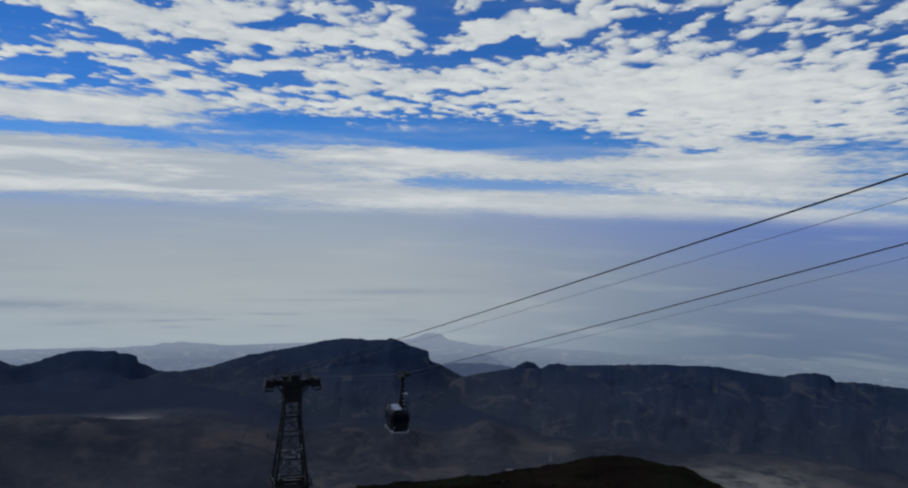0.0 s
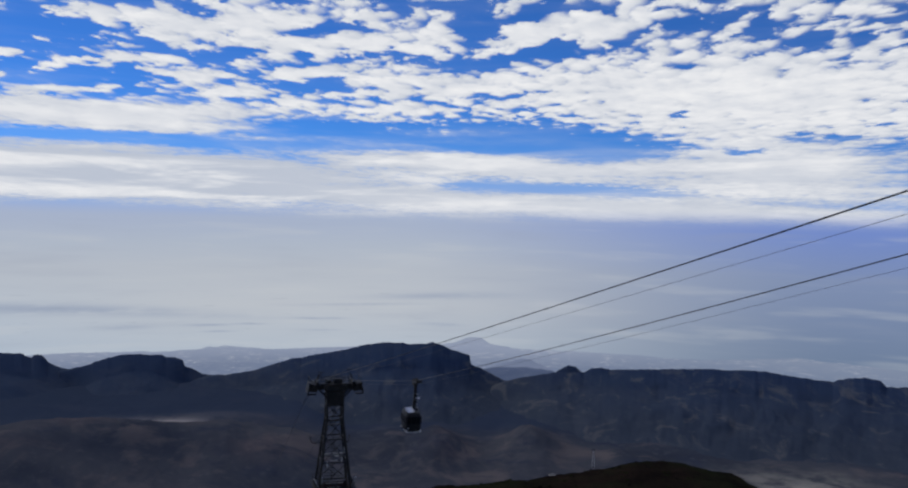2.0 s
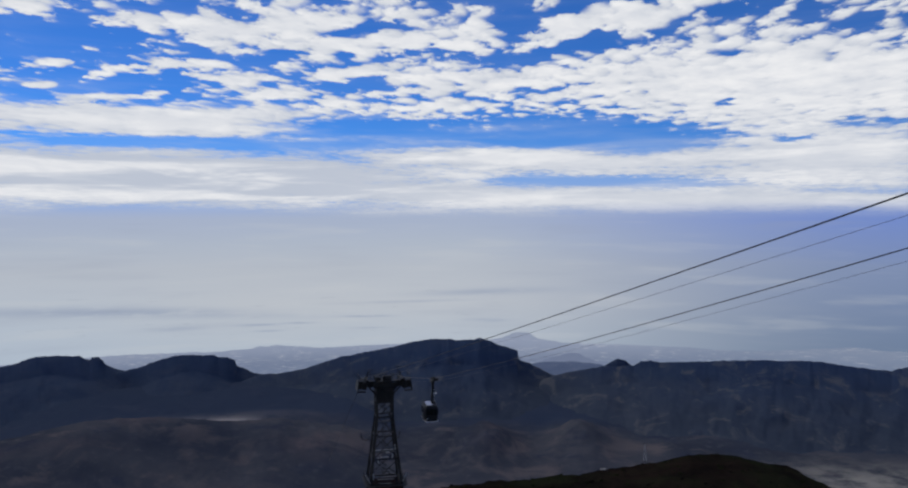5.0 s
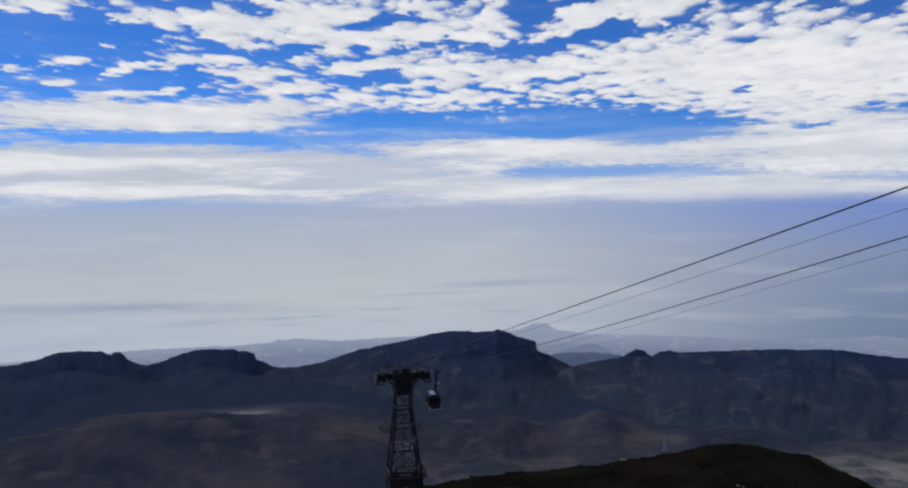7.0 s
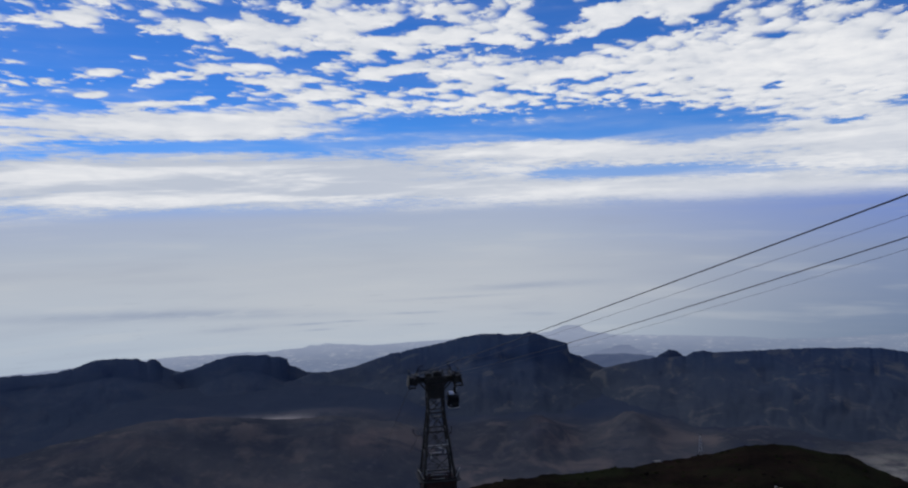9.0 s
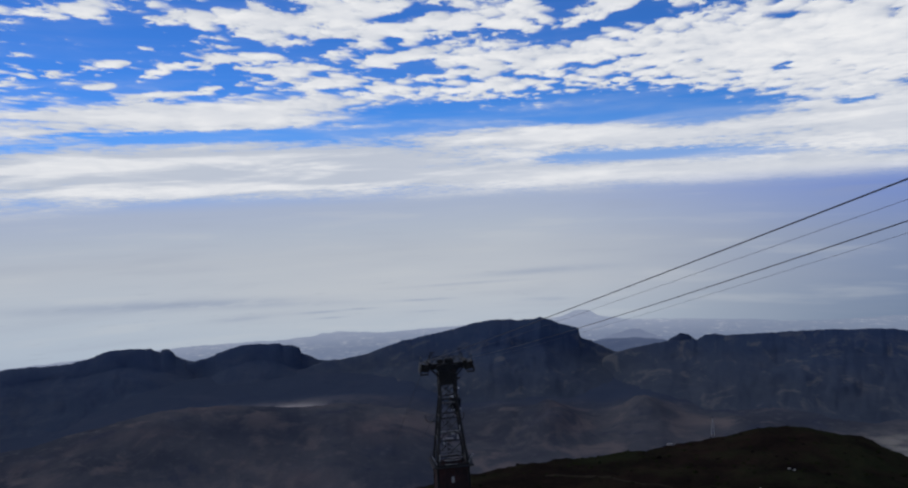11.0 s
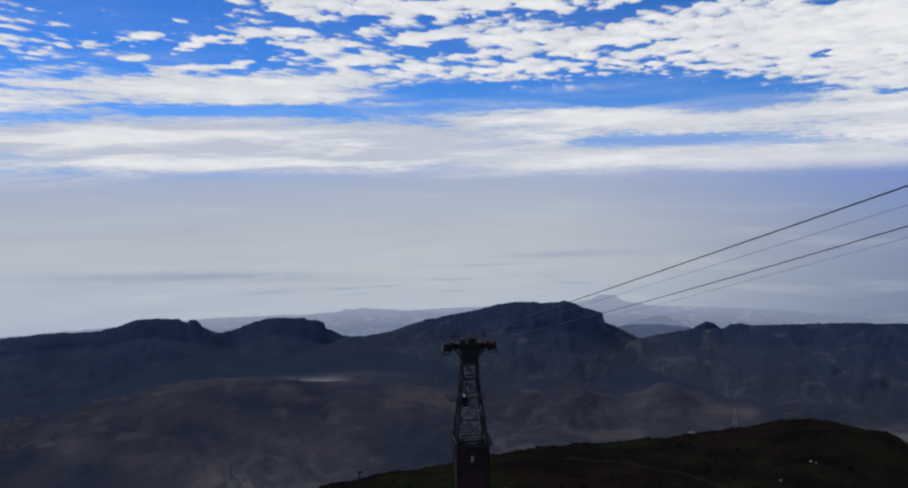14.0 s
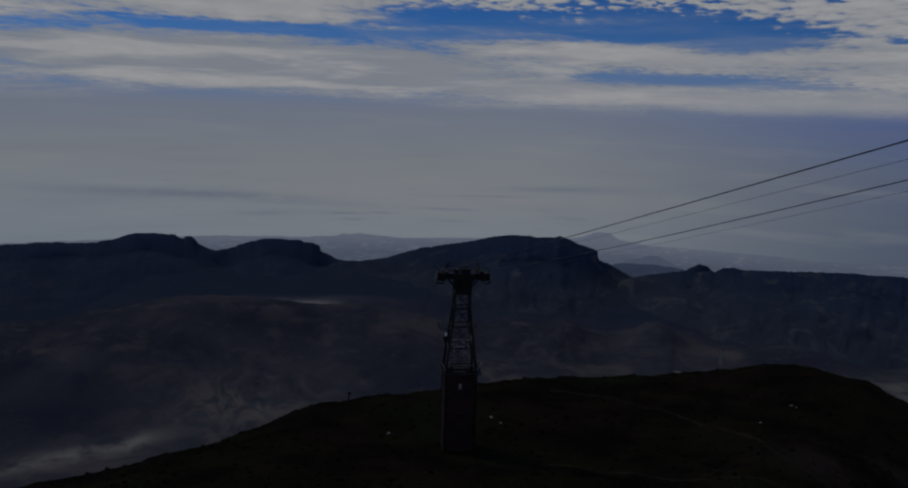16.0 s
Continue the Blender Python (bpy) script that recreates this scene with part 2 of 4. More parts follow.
def mat_ground():
    mt, n = material("lava_ground")
    p = place(n)
    x, y, z = n.sep(p)
    # high slope: black and red-brown cinder with thin olive scrub
    fine = n.noise(p, 0.9, 6.0, 0.7)
    mid = n.noise(p, 0.07, 5.0, 0.6, 0.4)
    scrub = n.noise(p, 0.035, 4.0, 0.6)
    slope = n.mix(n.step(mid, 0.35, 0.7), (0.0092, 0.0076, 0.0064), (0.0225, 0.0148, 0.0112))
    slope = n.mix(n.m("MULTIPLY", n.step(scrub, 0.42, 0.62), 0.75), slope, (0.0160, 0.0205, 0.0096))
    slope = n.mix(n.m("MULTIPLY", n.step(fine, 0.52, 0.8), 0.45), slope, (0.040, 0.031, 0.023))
    cinder = n.m("MULTIPLY", n.bell(n.m("DEGREES", n.m("ARCTAN2", x, y)), n.m("SQRT", n.m("ADD", n.m("MULTIPLY", x, x), n.m("MULTIPLY", y, y))),
                                    17.0, 172.0, 6.0, 11.0, 1.5, 0.9), n.step(mid, 0.3, 0.6))
    slope = n.mix(cinder, slope, (0.044, 0.034, 0.028))
    # plain far below: slate lava fields blued by painted haze, ochre pumice, dark flows
    big = n.noise(p, 0.0022, 6.0, 0.58, 0.3)
    patch = n.noise(p, 0.0055, 6.0, 0.62, 0.5)
    grain = n.noise(p, 0.03, 6.0, 0.65)
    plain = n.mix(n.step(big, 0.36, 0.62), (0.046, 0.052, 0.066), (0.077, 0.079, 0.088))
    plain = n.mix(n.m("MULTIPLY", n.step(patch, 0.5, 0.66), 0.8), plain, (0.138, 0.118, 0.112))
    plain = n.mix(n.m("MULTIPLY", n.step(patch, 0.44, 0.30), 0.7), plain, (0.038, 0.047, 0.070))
    plain = n.mix(n.m("MULTIPLY", n.step(grain, 0.5, 0.8), 0.45), plain, (0.135, 0.128, 0.132))
    # bright pumice flats behind the dark plateau and at the foot of the wall
    az = n.m("DEGREES", n.m("ARCTAN2", x, y))
    r = n.m("SQRT", n.m("ADD", n.m("MULTIPLY", x, x), n.m("MULTIPLY", y, y)))
    wob = n.m("MULTIPLY", n.m("SUBTRACT", n.noise(p, 0.004, 5.0, 0.6), 0.5), 260.0)
    rr = n.m("ADD", r, wob)
    flats = n.total([
        n.bell(az, r, -22.4, 3110.0, 5.0, 70.0, 0.0, 0.22),
        n.bell(az, rr, 21.5, 2660.0, 5.5, 170.0, 0.0, 0.85),
        n.bell(az, r, -36.5, 1935.0, 5.5, 48.0, 8.0, 0.9), n.bell(az, r, -32.7, 1960.0, 1.0, 40.0, 8.0, 0.6),
        n.bell(az, rr, -24.0, 2060.0, 4.0, 120.0, 0.0, 0.18),
    ])
    flats = n.m("MULTIPLY", flats, n.step(n.noise(p, 0.012, 5.0, 0.65), 0.30, 0.62))
    flow = n.noise(n.xyz(n.m("ADD", n.m("MULTIPLY", x, 0.012), n.m("MULTIPLY", y, 0.006)), n.m("SUBTRACT", n.m("MULTIPLY", y, 0.005), n.m("MULTIPLY", x, 0.003))),
                   1.0, 6.0, 0.6, 1.4)
    flow_at = n.m("MINIMUM", n.total([n.bell(az, rr, -26.0, 2160.0, 5.0, 210.0, 0.0, 1.0), n.bell(az, rr, -4.0, 2700.0, 5.0, 160.0, 0.0, 0.3)]), 1.0)
    plain = n.mix(n.m("MULTIPLY", flow_at, n.step(flow, 0.46, 0.64)), plain, (0.175, 0.145, 0.128))
    plain = n.mix(n.m("MULTIPLY", flow_at, n.step(flow, 0.46, 0.32)), plain, (0.034, 0.038, 0.052))
    plain = n.mix(n.m("MINIMUM", flats, 1.0), plain, (0.36, 0.335, 0.27))
    # pale basin floor, with its sunlight painted in as extra brightness
    sunlit_basin = n.m("MULTIPLY", n.total([n.bell(az, r, -21.3, 3110.0, 1.8, 34.0, 0.0, 0.85), n.bell(az, r, -23.0, 3150.0, 5.5, 55.0, 0.0, 0.16)]), n.step(n.noise(p, 0.02, 4.0, 0.6), 0.2, 0.5))
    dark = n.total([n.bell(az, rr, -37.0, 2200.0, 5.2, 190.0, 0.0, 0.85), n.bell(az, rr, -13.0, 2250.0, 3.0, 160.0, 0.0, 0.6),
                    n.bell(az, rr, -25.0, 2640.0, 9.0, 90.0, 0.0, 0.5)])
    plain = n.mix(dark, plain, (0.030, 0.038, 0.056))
    # haze painted over the farthest floor, bluer with distance
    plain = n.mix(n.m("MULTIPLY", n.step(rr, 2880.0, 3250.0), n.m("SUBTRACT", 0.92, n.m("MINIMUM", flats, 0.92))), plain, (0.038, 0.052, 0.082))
    pinks = n.total([n.bell(az, rr, -27.1, 2850.0, 2.6, 70.0, 0.0, 0.6), n.bell(az, rr, -15.2, 2640.0, 2.2, 80.0, 0.0, 0.7),
                     n.bell(az, rr, -36.0, 2700.0, 4.5, 60.0, 8.0, 0.4), n.bell(az, rr, -31.0, 2640.0, 2.5, 40.0, 0.0, 0.3),
                     n.bell(az, rr, -20.4, 2340.0, 2.2, 60.0, 0.0, 0.5), n.bell(az, rr, -2.6, 2750.0, 1.6, 120.0, 30.0, 0.6)])
    pinks = n.m("MULTIPLY", n.m("MINIMUM", pinks, 1.0), n.step(n.noise(p, 0.01, 5.0, 0.65), 0.34, 0.62))
    plain = n.mix(n.m("MULTIPLY", pinks, 0.7), plain, (0.160, 0.122, 0.114))
    plain = n.mix(n.m("MINIMUM", sunlit_basin, 1.0), plain, (0.52, 0.46, 0.40))
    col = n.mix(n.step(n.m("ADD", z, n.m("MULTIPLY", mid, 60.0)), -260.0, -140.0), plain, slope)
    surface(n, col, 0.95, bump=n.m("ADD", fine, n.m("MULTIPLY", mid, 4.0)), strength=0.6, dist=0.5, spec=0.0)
    return mt


def mat_mountain():
    mt, n = material("hazy_mountain_rock")
    p = place(n)
    x, y, z = n.sep(p)
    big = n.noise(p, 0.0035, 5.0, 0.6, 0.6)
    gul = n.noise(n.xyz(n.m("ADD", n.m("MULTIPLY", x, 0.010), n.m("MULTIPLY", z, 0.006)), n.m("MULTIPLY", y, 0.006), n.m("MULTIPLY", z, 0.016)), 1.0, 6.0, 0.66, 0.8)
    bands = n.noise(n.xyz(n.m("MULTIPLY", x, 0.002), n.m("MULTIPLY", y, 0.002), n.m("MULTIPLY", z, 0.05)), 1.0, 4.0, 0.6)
    # aerial haze painted into the rock as an overall blue
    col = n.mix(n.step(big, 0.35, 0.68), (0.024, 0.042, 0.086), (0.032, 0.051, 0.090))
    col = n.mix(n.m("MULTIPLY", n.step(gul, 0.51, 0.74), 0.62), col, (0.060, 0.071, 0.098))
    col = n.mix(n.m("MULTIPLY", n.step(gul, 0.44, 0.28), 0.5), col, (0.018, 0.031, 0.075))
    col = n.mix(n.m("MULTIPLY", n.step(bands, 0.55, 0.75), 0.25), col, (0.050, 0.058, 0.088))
    # haze-like greying towards the foot, painted by height
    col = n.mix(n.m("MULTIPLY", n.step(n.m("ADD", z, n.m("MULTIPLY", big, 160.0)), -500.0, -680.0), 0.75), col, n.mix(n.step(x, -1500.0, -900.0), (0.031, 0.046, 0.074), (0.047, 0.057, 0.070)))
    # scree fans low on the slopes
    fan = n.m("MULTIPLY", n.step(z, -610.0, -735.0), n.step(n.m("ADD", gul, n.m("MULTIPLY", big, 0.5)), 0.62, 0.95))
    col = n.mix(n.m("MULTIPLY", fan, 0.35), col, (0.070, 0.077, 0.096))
    # pale rockfalls scattered over the broad mountain and the eastern wall
    fall = n.noise(n.xyz(n.m("MULTIPLY", x, 0.010), n.m("MULTIPLY", y, 0.006), n.m("MULTIPLY", z, 0.012)), 1.0, 6.0, 0.68, 0.9)
    fall = n.m("MULTIPLY", n.step(fall, 0.53, 0.66), n.m("MULTIPLY", n.step(x, -1300.0, -700.0), n.step(z, -560.0, -640.0)))
    col = n.mix(n.m("MULTIPLY", fall, 0.6), col, (0.112, 0.112, 0.112))
    surface(n, col, 0.95, bump=n.m("ADD", gul, bands), strength=0.35, dist=4.0, spec=0.05)
    return mt


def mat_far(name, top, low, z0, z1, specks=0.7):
    """Land beyond the ridges: it glows, with the milky air painted into its colours."""
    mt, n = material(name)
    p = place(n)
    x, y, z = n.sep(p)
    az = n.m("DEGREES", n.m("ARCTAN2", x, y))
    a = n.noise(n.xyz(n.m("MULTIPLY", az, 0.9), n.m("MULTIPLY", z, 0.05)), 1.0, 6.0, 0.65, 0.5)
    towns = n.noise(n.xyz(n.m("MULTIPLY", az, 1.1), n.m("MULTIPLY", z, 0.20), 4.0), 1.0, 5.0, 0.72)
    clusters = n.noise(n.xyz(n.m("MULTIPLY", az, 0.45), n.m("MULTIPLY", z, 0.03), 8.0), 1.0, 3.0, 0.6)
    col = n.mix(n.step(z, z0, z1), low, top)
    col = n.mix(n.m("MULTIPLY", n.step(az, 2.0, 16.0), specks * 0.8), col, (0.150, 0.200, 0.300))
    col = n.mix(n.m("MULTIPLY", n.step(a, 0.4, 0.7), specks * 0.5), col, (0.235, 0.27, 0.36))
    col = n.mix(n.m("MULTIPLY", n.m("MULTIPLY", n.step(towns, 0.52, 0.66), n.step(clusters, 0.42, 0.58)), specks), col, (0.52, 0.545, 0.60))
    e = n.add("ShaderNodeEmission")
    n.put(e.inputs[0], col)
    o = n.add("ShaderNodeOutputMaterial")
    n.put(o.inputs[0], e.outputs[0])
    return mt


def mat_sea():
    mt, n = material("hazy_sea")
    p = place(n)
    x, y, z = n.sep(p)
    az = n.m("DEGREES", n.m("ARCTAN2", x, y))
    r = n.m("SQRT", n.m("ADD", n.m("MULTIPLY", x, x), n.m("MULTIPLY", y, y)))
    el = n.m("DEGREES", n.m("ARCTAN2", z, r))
    # the sea gives its own glow; haze is painted in by elevation and azimuth
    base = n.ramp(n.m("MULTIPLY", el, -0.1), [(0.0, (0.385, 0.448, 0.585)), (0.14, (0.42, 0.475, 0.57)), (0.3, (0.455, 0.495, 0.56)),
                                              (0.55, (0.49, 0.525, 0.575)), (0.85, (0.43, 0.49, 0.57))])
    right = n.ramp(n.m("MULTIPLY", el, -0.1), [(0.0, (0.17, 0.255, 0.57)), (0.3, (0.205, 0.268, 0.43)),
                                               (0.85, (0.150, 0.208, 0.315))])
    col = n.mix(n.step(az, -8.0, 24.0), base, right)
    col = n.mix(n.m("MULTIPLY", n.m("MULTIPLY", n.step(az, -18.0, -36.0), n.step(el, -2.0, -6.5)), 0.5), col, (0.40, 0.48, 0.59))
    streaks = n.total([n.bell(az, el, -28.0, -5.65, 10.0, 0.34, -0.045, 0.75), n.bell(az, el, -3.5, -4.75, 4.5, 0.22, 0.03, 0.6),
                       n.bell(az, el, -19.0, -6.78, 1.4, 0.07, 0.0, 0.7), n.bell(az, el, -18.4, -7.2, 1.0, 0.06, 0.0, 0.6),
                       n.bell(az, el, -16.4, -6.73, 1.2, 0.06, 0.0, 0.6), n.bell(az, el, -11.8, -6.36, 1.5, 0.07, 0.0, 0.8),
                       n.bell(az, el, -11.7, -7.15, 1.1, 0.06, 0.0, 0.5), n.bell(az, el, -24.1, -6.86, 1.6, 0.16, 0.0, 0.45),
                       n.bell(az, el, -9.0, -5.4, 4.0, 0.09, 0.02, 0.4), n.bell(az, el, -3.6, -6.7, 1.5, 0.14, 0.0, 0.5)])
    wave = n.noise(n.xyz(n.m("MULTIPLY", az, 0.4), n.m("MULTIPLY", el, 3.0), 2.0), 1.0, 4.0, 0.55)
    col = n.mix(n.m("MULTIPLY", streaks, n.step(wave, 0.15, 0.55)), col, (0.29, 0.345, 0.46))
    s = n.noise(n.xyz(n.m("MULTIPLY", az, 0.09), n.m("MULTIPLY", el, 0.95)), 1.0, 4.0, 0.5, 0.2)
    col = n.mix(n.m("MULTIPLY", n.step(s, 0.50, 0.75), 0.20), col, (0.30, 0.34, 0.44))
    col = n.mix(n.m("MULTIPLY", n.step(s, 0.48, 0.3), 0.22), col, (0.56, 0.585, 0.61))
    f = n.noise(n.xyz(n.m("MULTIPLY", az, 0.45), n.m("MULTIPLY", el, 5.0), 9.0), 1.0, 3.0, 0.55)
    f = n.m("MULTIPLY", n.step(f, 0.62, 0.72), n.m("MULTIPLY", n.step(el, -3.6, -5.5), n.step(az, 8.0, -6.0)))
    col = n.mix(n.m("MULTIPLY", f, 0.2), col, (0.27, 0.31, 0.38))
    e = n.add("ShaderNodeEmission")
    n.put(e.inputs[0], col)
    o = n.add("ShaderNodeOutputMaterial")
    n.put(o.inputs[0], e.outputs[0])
    return mt


def mat_plain(name, a, b, scale, rough=0.6, metal=0.0, bump=0.3, dist=0.02, spec=0.4, rust=None):
    mt, n = material(name)
    p = n.add("ShaderNodeTexCoord").outputs["Object"]
    v = n.noise(p, scale, 5.0, 0.6, 0.3)
    w = n.noise(p, scale * 6.0, 5.0, 0.65)
    col = n.mix(n.step(v, 0.35, 0.68), a, b)
    if rust:
        col = n.mix(n.m("MULTIPLY", n.step(w, 0.5, 0.72), 0.7), col, rust)
    surface(n, col, n.m("ADD", rough - 0.1, n.m("MULTIPLY", w, 0.25)), metal, w, bump, dist, spec)
    return mt


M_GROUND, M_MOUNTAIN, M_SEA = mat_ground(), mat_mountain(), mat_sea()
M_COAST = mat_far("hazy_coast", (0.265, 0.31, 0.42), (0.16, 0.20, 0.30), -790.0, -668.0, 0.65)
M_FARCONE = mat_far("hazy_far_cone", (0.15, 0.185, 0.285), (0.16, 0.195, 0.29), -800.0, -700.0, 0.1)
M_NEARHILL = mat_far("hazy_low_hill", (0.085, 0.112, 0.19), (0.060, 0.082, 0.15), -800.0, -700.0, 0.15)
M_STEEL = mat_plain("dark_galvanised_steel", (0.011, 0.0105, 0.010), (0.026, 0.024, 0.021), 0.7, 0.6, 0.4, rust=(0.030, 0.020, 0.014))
# pale copy of the steel, for pale parts and painted glints
M_STEEL_PALE = mat_plain("pale_steel_and_glints", (0.30, 0.30, 0.29), (0.44, 0.43, 0.41), 1.2, 0.5, 0.1)
M_RUST = mat_plain("rust_red_cladding", (0.020, 0.011, 0.010), (0.060, 0.022, 0.018), 0.5, 0.8, 0.0, rust=(0.03, 0.022, 0.02))
M_CONCRETE = mat_plain("weathered_concrete", (0.16, 0.155, 0.145), (0.26, 0.25, 0.23), 0.6, 0.9)
M_ROPE = mat_plain("oiled_steel_rope", (0.007, 0.0055, 0.004), (0.015, 0.012, 0.009), 3.0, 0.45, 0.3)
M_CABIN = mat_plain("dark_cabin_paint", (0.009, 0.0095, 0.011), (0.014, 0.0145, 0.016), 0.8, 0.6, 0.0, spec=0.2)
# bright copy of the roof metal, for the painted highlight only
M_ROOF_GLINT = mat_plain("painted_roof_glint", (0.55, 0.56, 0.57), (0.68, 0.68, 0.68), 1.0, 0.35, 0.6)
M_ROOF_DARK = mat_plain("grey_aluminium_roof", (0.028, 0.029, 0.03), (0.05, 0.05, 0.05), 1.0, 0.6, 0.2)
M_TRIM = mat_plain("pale_rubbing_strip", (0.42, 0.42, 0.41), (0.55, 0.54, 0.52), 1.5, 0.5)
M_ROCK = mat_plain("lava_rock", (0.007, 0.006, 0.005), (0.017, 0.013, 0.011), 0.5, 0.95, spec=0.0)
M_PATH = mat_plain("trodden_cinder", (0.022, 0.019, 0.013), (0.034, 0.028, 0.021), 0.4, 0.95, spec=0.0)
M_PALE_ROCK = mat_plain("pale_stone", (0.30, 0.28, 0.25), (0.42, 0.40, 0.36), 0.8, 0.9)


def mat_glass():
    mt, n = material("tinted_cabin_glass")
    surface(n, (0.008, 0.010, 0.012), 0.12, 0.0, spec=0.35)
    return mt


M_GLASS = mat_glass()


# ================= mesh helpers =================
def empty(name, m=None):
    ob = new(name)
    ob.empty_display_size = 0.5
    if m is not None:
        ob.matrix_basis = m
    return ob


def part(name, bm, mat, parent=None, label="", smooth=False):
    me = bpy.data.meshes.new(name)
    bm.to_mesh(me)
    bm.free()
    me.materials.append(mat)
    if smooth:
        for f in me.polygons:
            f.use_smooth = True
    ob = new(name, me)
    ob.parent = parent
    if label:
        ob["label"] = label
    return ob


def add_box(bm, size, m, bevel=0.0):
    r = bmesh.ops.create_cube(bm, size=1.0, matrix=m @ Matrix.Diagonal((*size, 1)))
    if bevel:
        es = list({e for v in r["verts"] for e in v.link_edges})
        bmesh.ops.bevel(bm, geom=es, offset=bevel, segments=2, affect="EDGES", profile=0.5)


def add_bar(bm, a, b, w, d=None):
    """A steel bar of rectangular section from a to b."""
    a, b = Vector(a), Vector(b)
    q = (b - a).to_track_quat("Z", "Y").to_matrix().to_4x4()
    add_box(bm, (w, d or w, (b - a).length), Matrix.Translation((a + b) / 2) @ q)


def add_rod(bm, a, b, r, sides=8):
    a, b = Vector(a), Vector(b)
    q = (b - a).to_track_quat("Z", "Y").to_matrix().to_4x4()
    bmesh.ops.create_cone(bm, cap_ends=True, segments=sides, radius1=r, radius2=r, depth=(b - a).length,
                          matrix=Matrix.Translation((a + b) / 2) @ q)


def boxed(name, size, m, mat, parent, bevel=0.0, label=""):
    bm = bmesh.new()
    add_box(bm, size, m, bevel)
    return part(name, bm, mat, parent, label)


def barred(name, a, b, w, mat, parent, d=None, label=""):
    bm = bmesh.new()
    add_bar(bm, a, b, w, d)
    return part(name, bm, mat, parent, label)


def rodded(name, a, b, r, mat, parent, sides=10, label=""):
    bm = bmesh.new()
    add_rod(bm, a, b, r, sides)
    return part(name, bm, mat, parent, label)


def hash2(ix, iy, seed):
    h = np.sin(ix * 127.1 + iy * 311.7 + seed * 74.7) * 43758.5453
    return h - np.floor(h)


def value_noise(x, y, seed=0.0):
    ix, iy = np.floor(x), np.floor(y)
    fx, fy = x - ix, y - iy
    fx, fy = fx * fx * (3 - 2 * fx), fy * fy * (3 - 2 * fy)
    a, b = hash2(ix, iy, seed), hash2(ix + 1, iy, seed)
    c, d = hash2(ix, iy + 1, seed), hash2(ix + 1, iy + 1, seed)
    return (a + (b - a) * fx) * (1 - fy) + (c + (d - c) * fx) * fy


def fbm(x, y, octaves=5, gain=0.5, seed=0.0):
    s, a, t = 0.0, 1.0, 0.0
    for o in range(octaves):
        s = s + a * (value_noise(x * 2 ** o + o * 17.3, y * 2 ** o - o * 9.1, seed + o) - 0.5) * 2
        t += a
        a *= gain
    return s / t


def ridged(x, y, octaves=5, gain=0.55, seed=0.0):
    s, a, t = 0.0, 1.0, 0.0
    for o in range(octaves):
        s = s + a * (1 - np.abs(value_noise(x * 2 ** o + o * 7.7, y * 2 ** o, seed + o) * 2 - 1))
        t += a
        a *= gain
    return s / t


def grid_mesh(name, X, Y, Z, mat, wrap=False):
    """A smooth sheet from three arrays of one shape."""
    nr, nc = X.shape
    co = np.stack([X, Y, Z], -1).reshape(-1, 3)
    i = np.arange(nr - 1)[:, None] * nc
    j = np.arange(nc if wrap else nc - 1)[None, :]
    k = (j + 1) % nc
    quads = np.stack([i + j, i + k, i + nc + k, i + nc + j], -1).reshape(-1, 4)
    me = bpy.data.meshes.new(name)
    me.from_pydata(co.tolist(), [], quads.tolist())
    me.materials.append(mat)
    me.polygons.foreach_set("use_smooth", [True] * len(me.polygons))
    return new(name, me)


def tan_deg(a):
    return np.tan(np.radians(a))


# ================= the ground =================
FLOOR = -760.0
CREST_AZ = [-60, -34, -26, -20, -14, -8, 2, 6, 10, 13, 16, 18.5, 22, 30, 60]
CREST_EL = [-25, -22.6, -21.2, -19.6, -18.8, -17.9, -16.6, -16.05, -15.15, -15.0, -15.4, -16.4, -17.9, -20, -24]
CREST_R = [150, 165, 180, 195, 205, 215, 235, 242, 250, 255, 255, 250, 240, 215, 160]


def crest(az):
    return np.interp(az, CREST_AZ, CREST_EL), np.interp(az, CREST_AZ, CREST_R)


def ease(t):
    t = np.clip(t, 0, 1)
    return t * t * (3 - 2 * t)


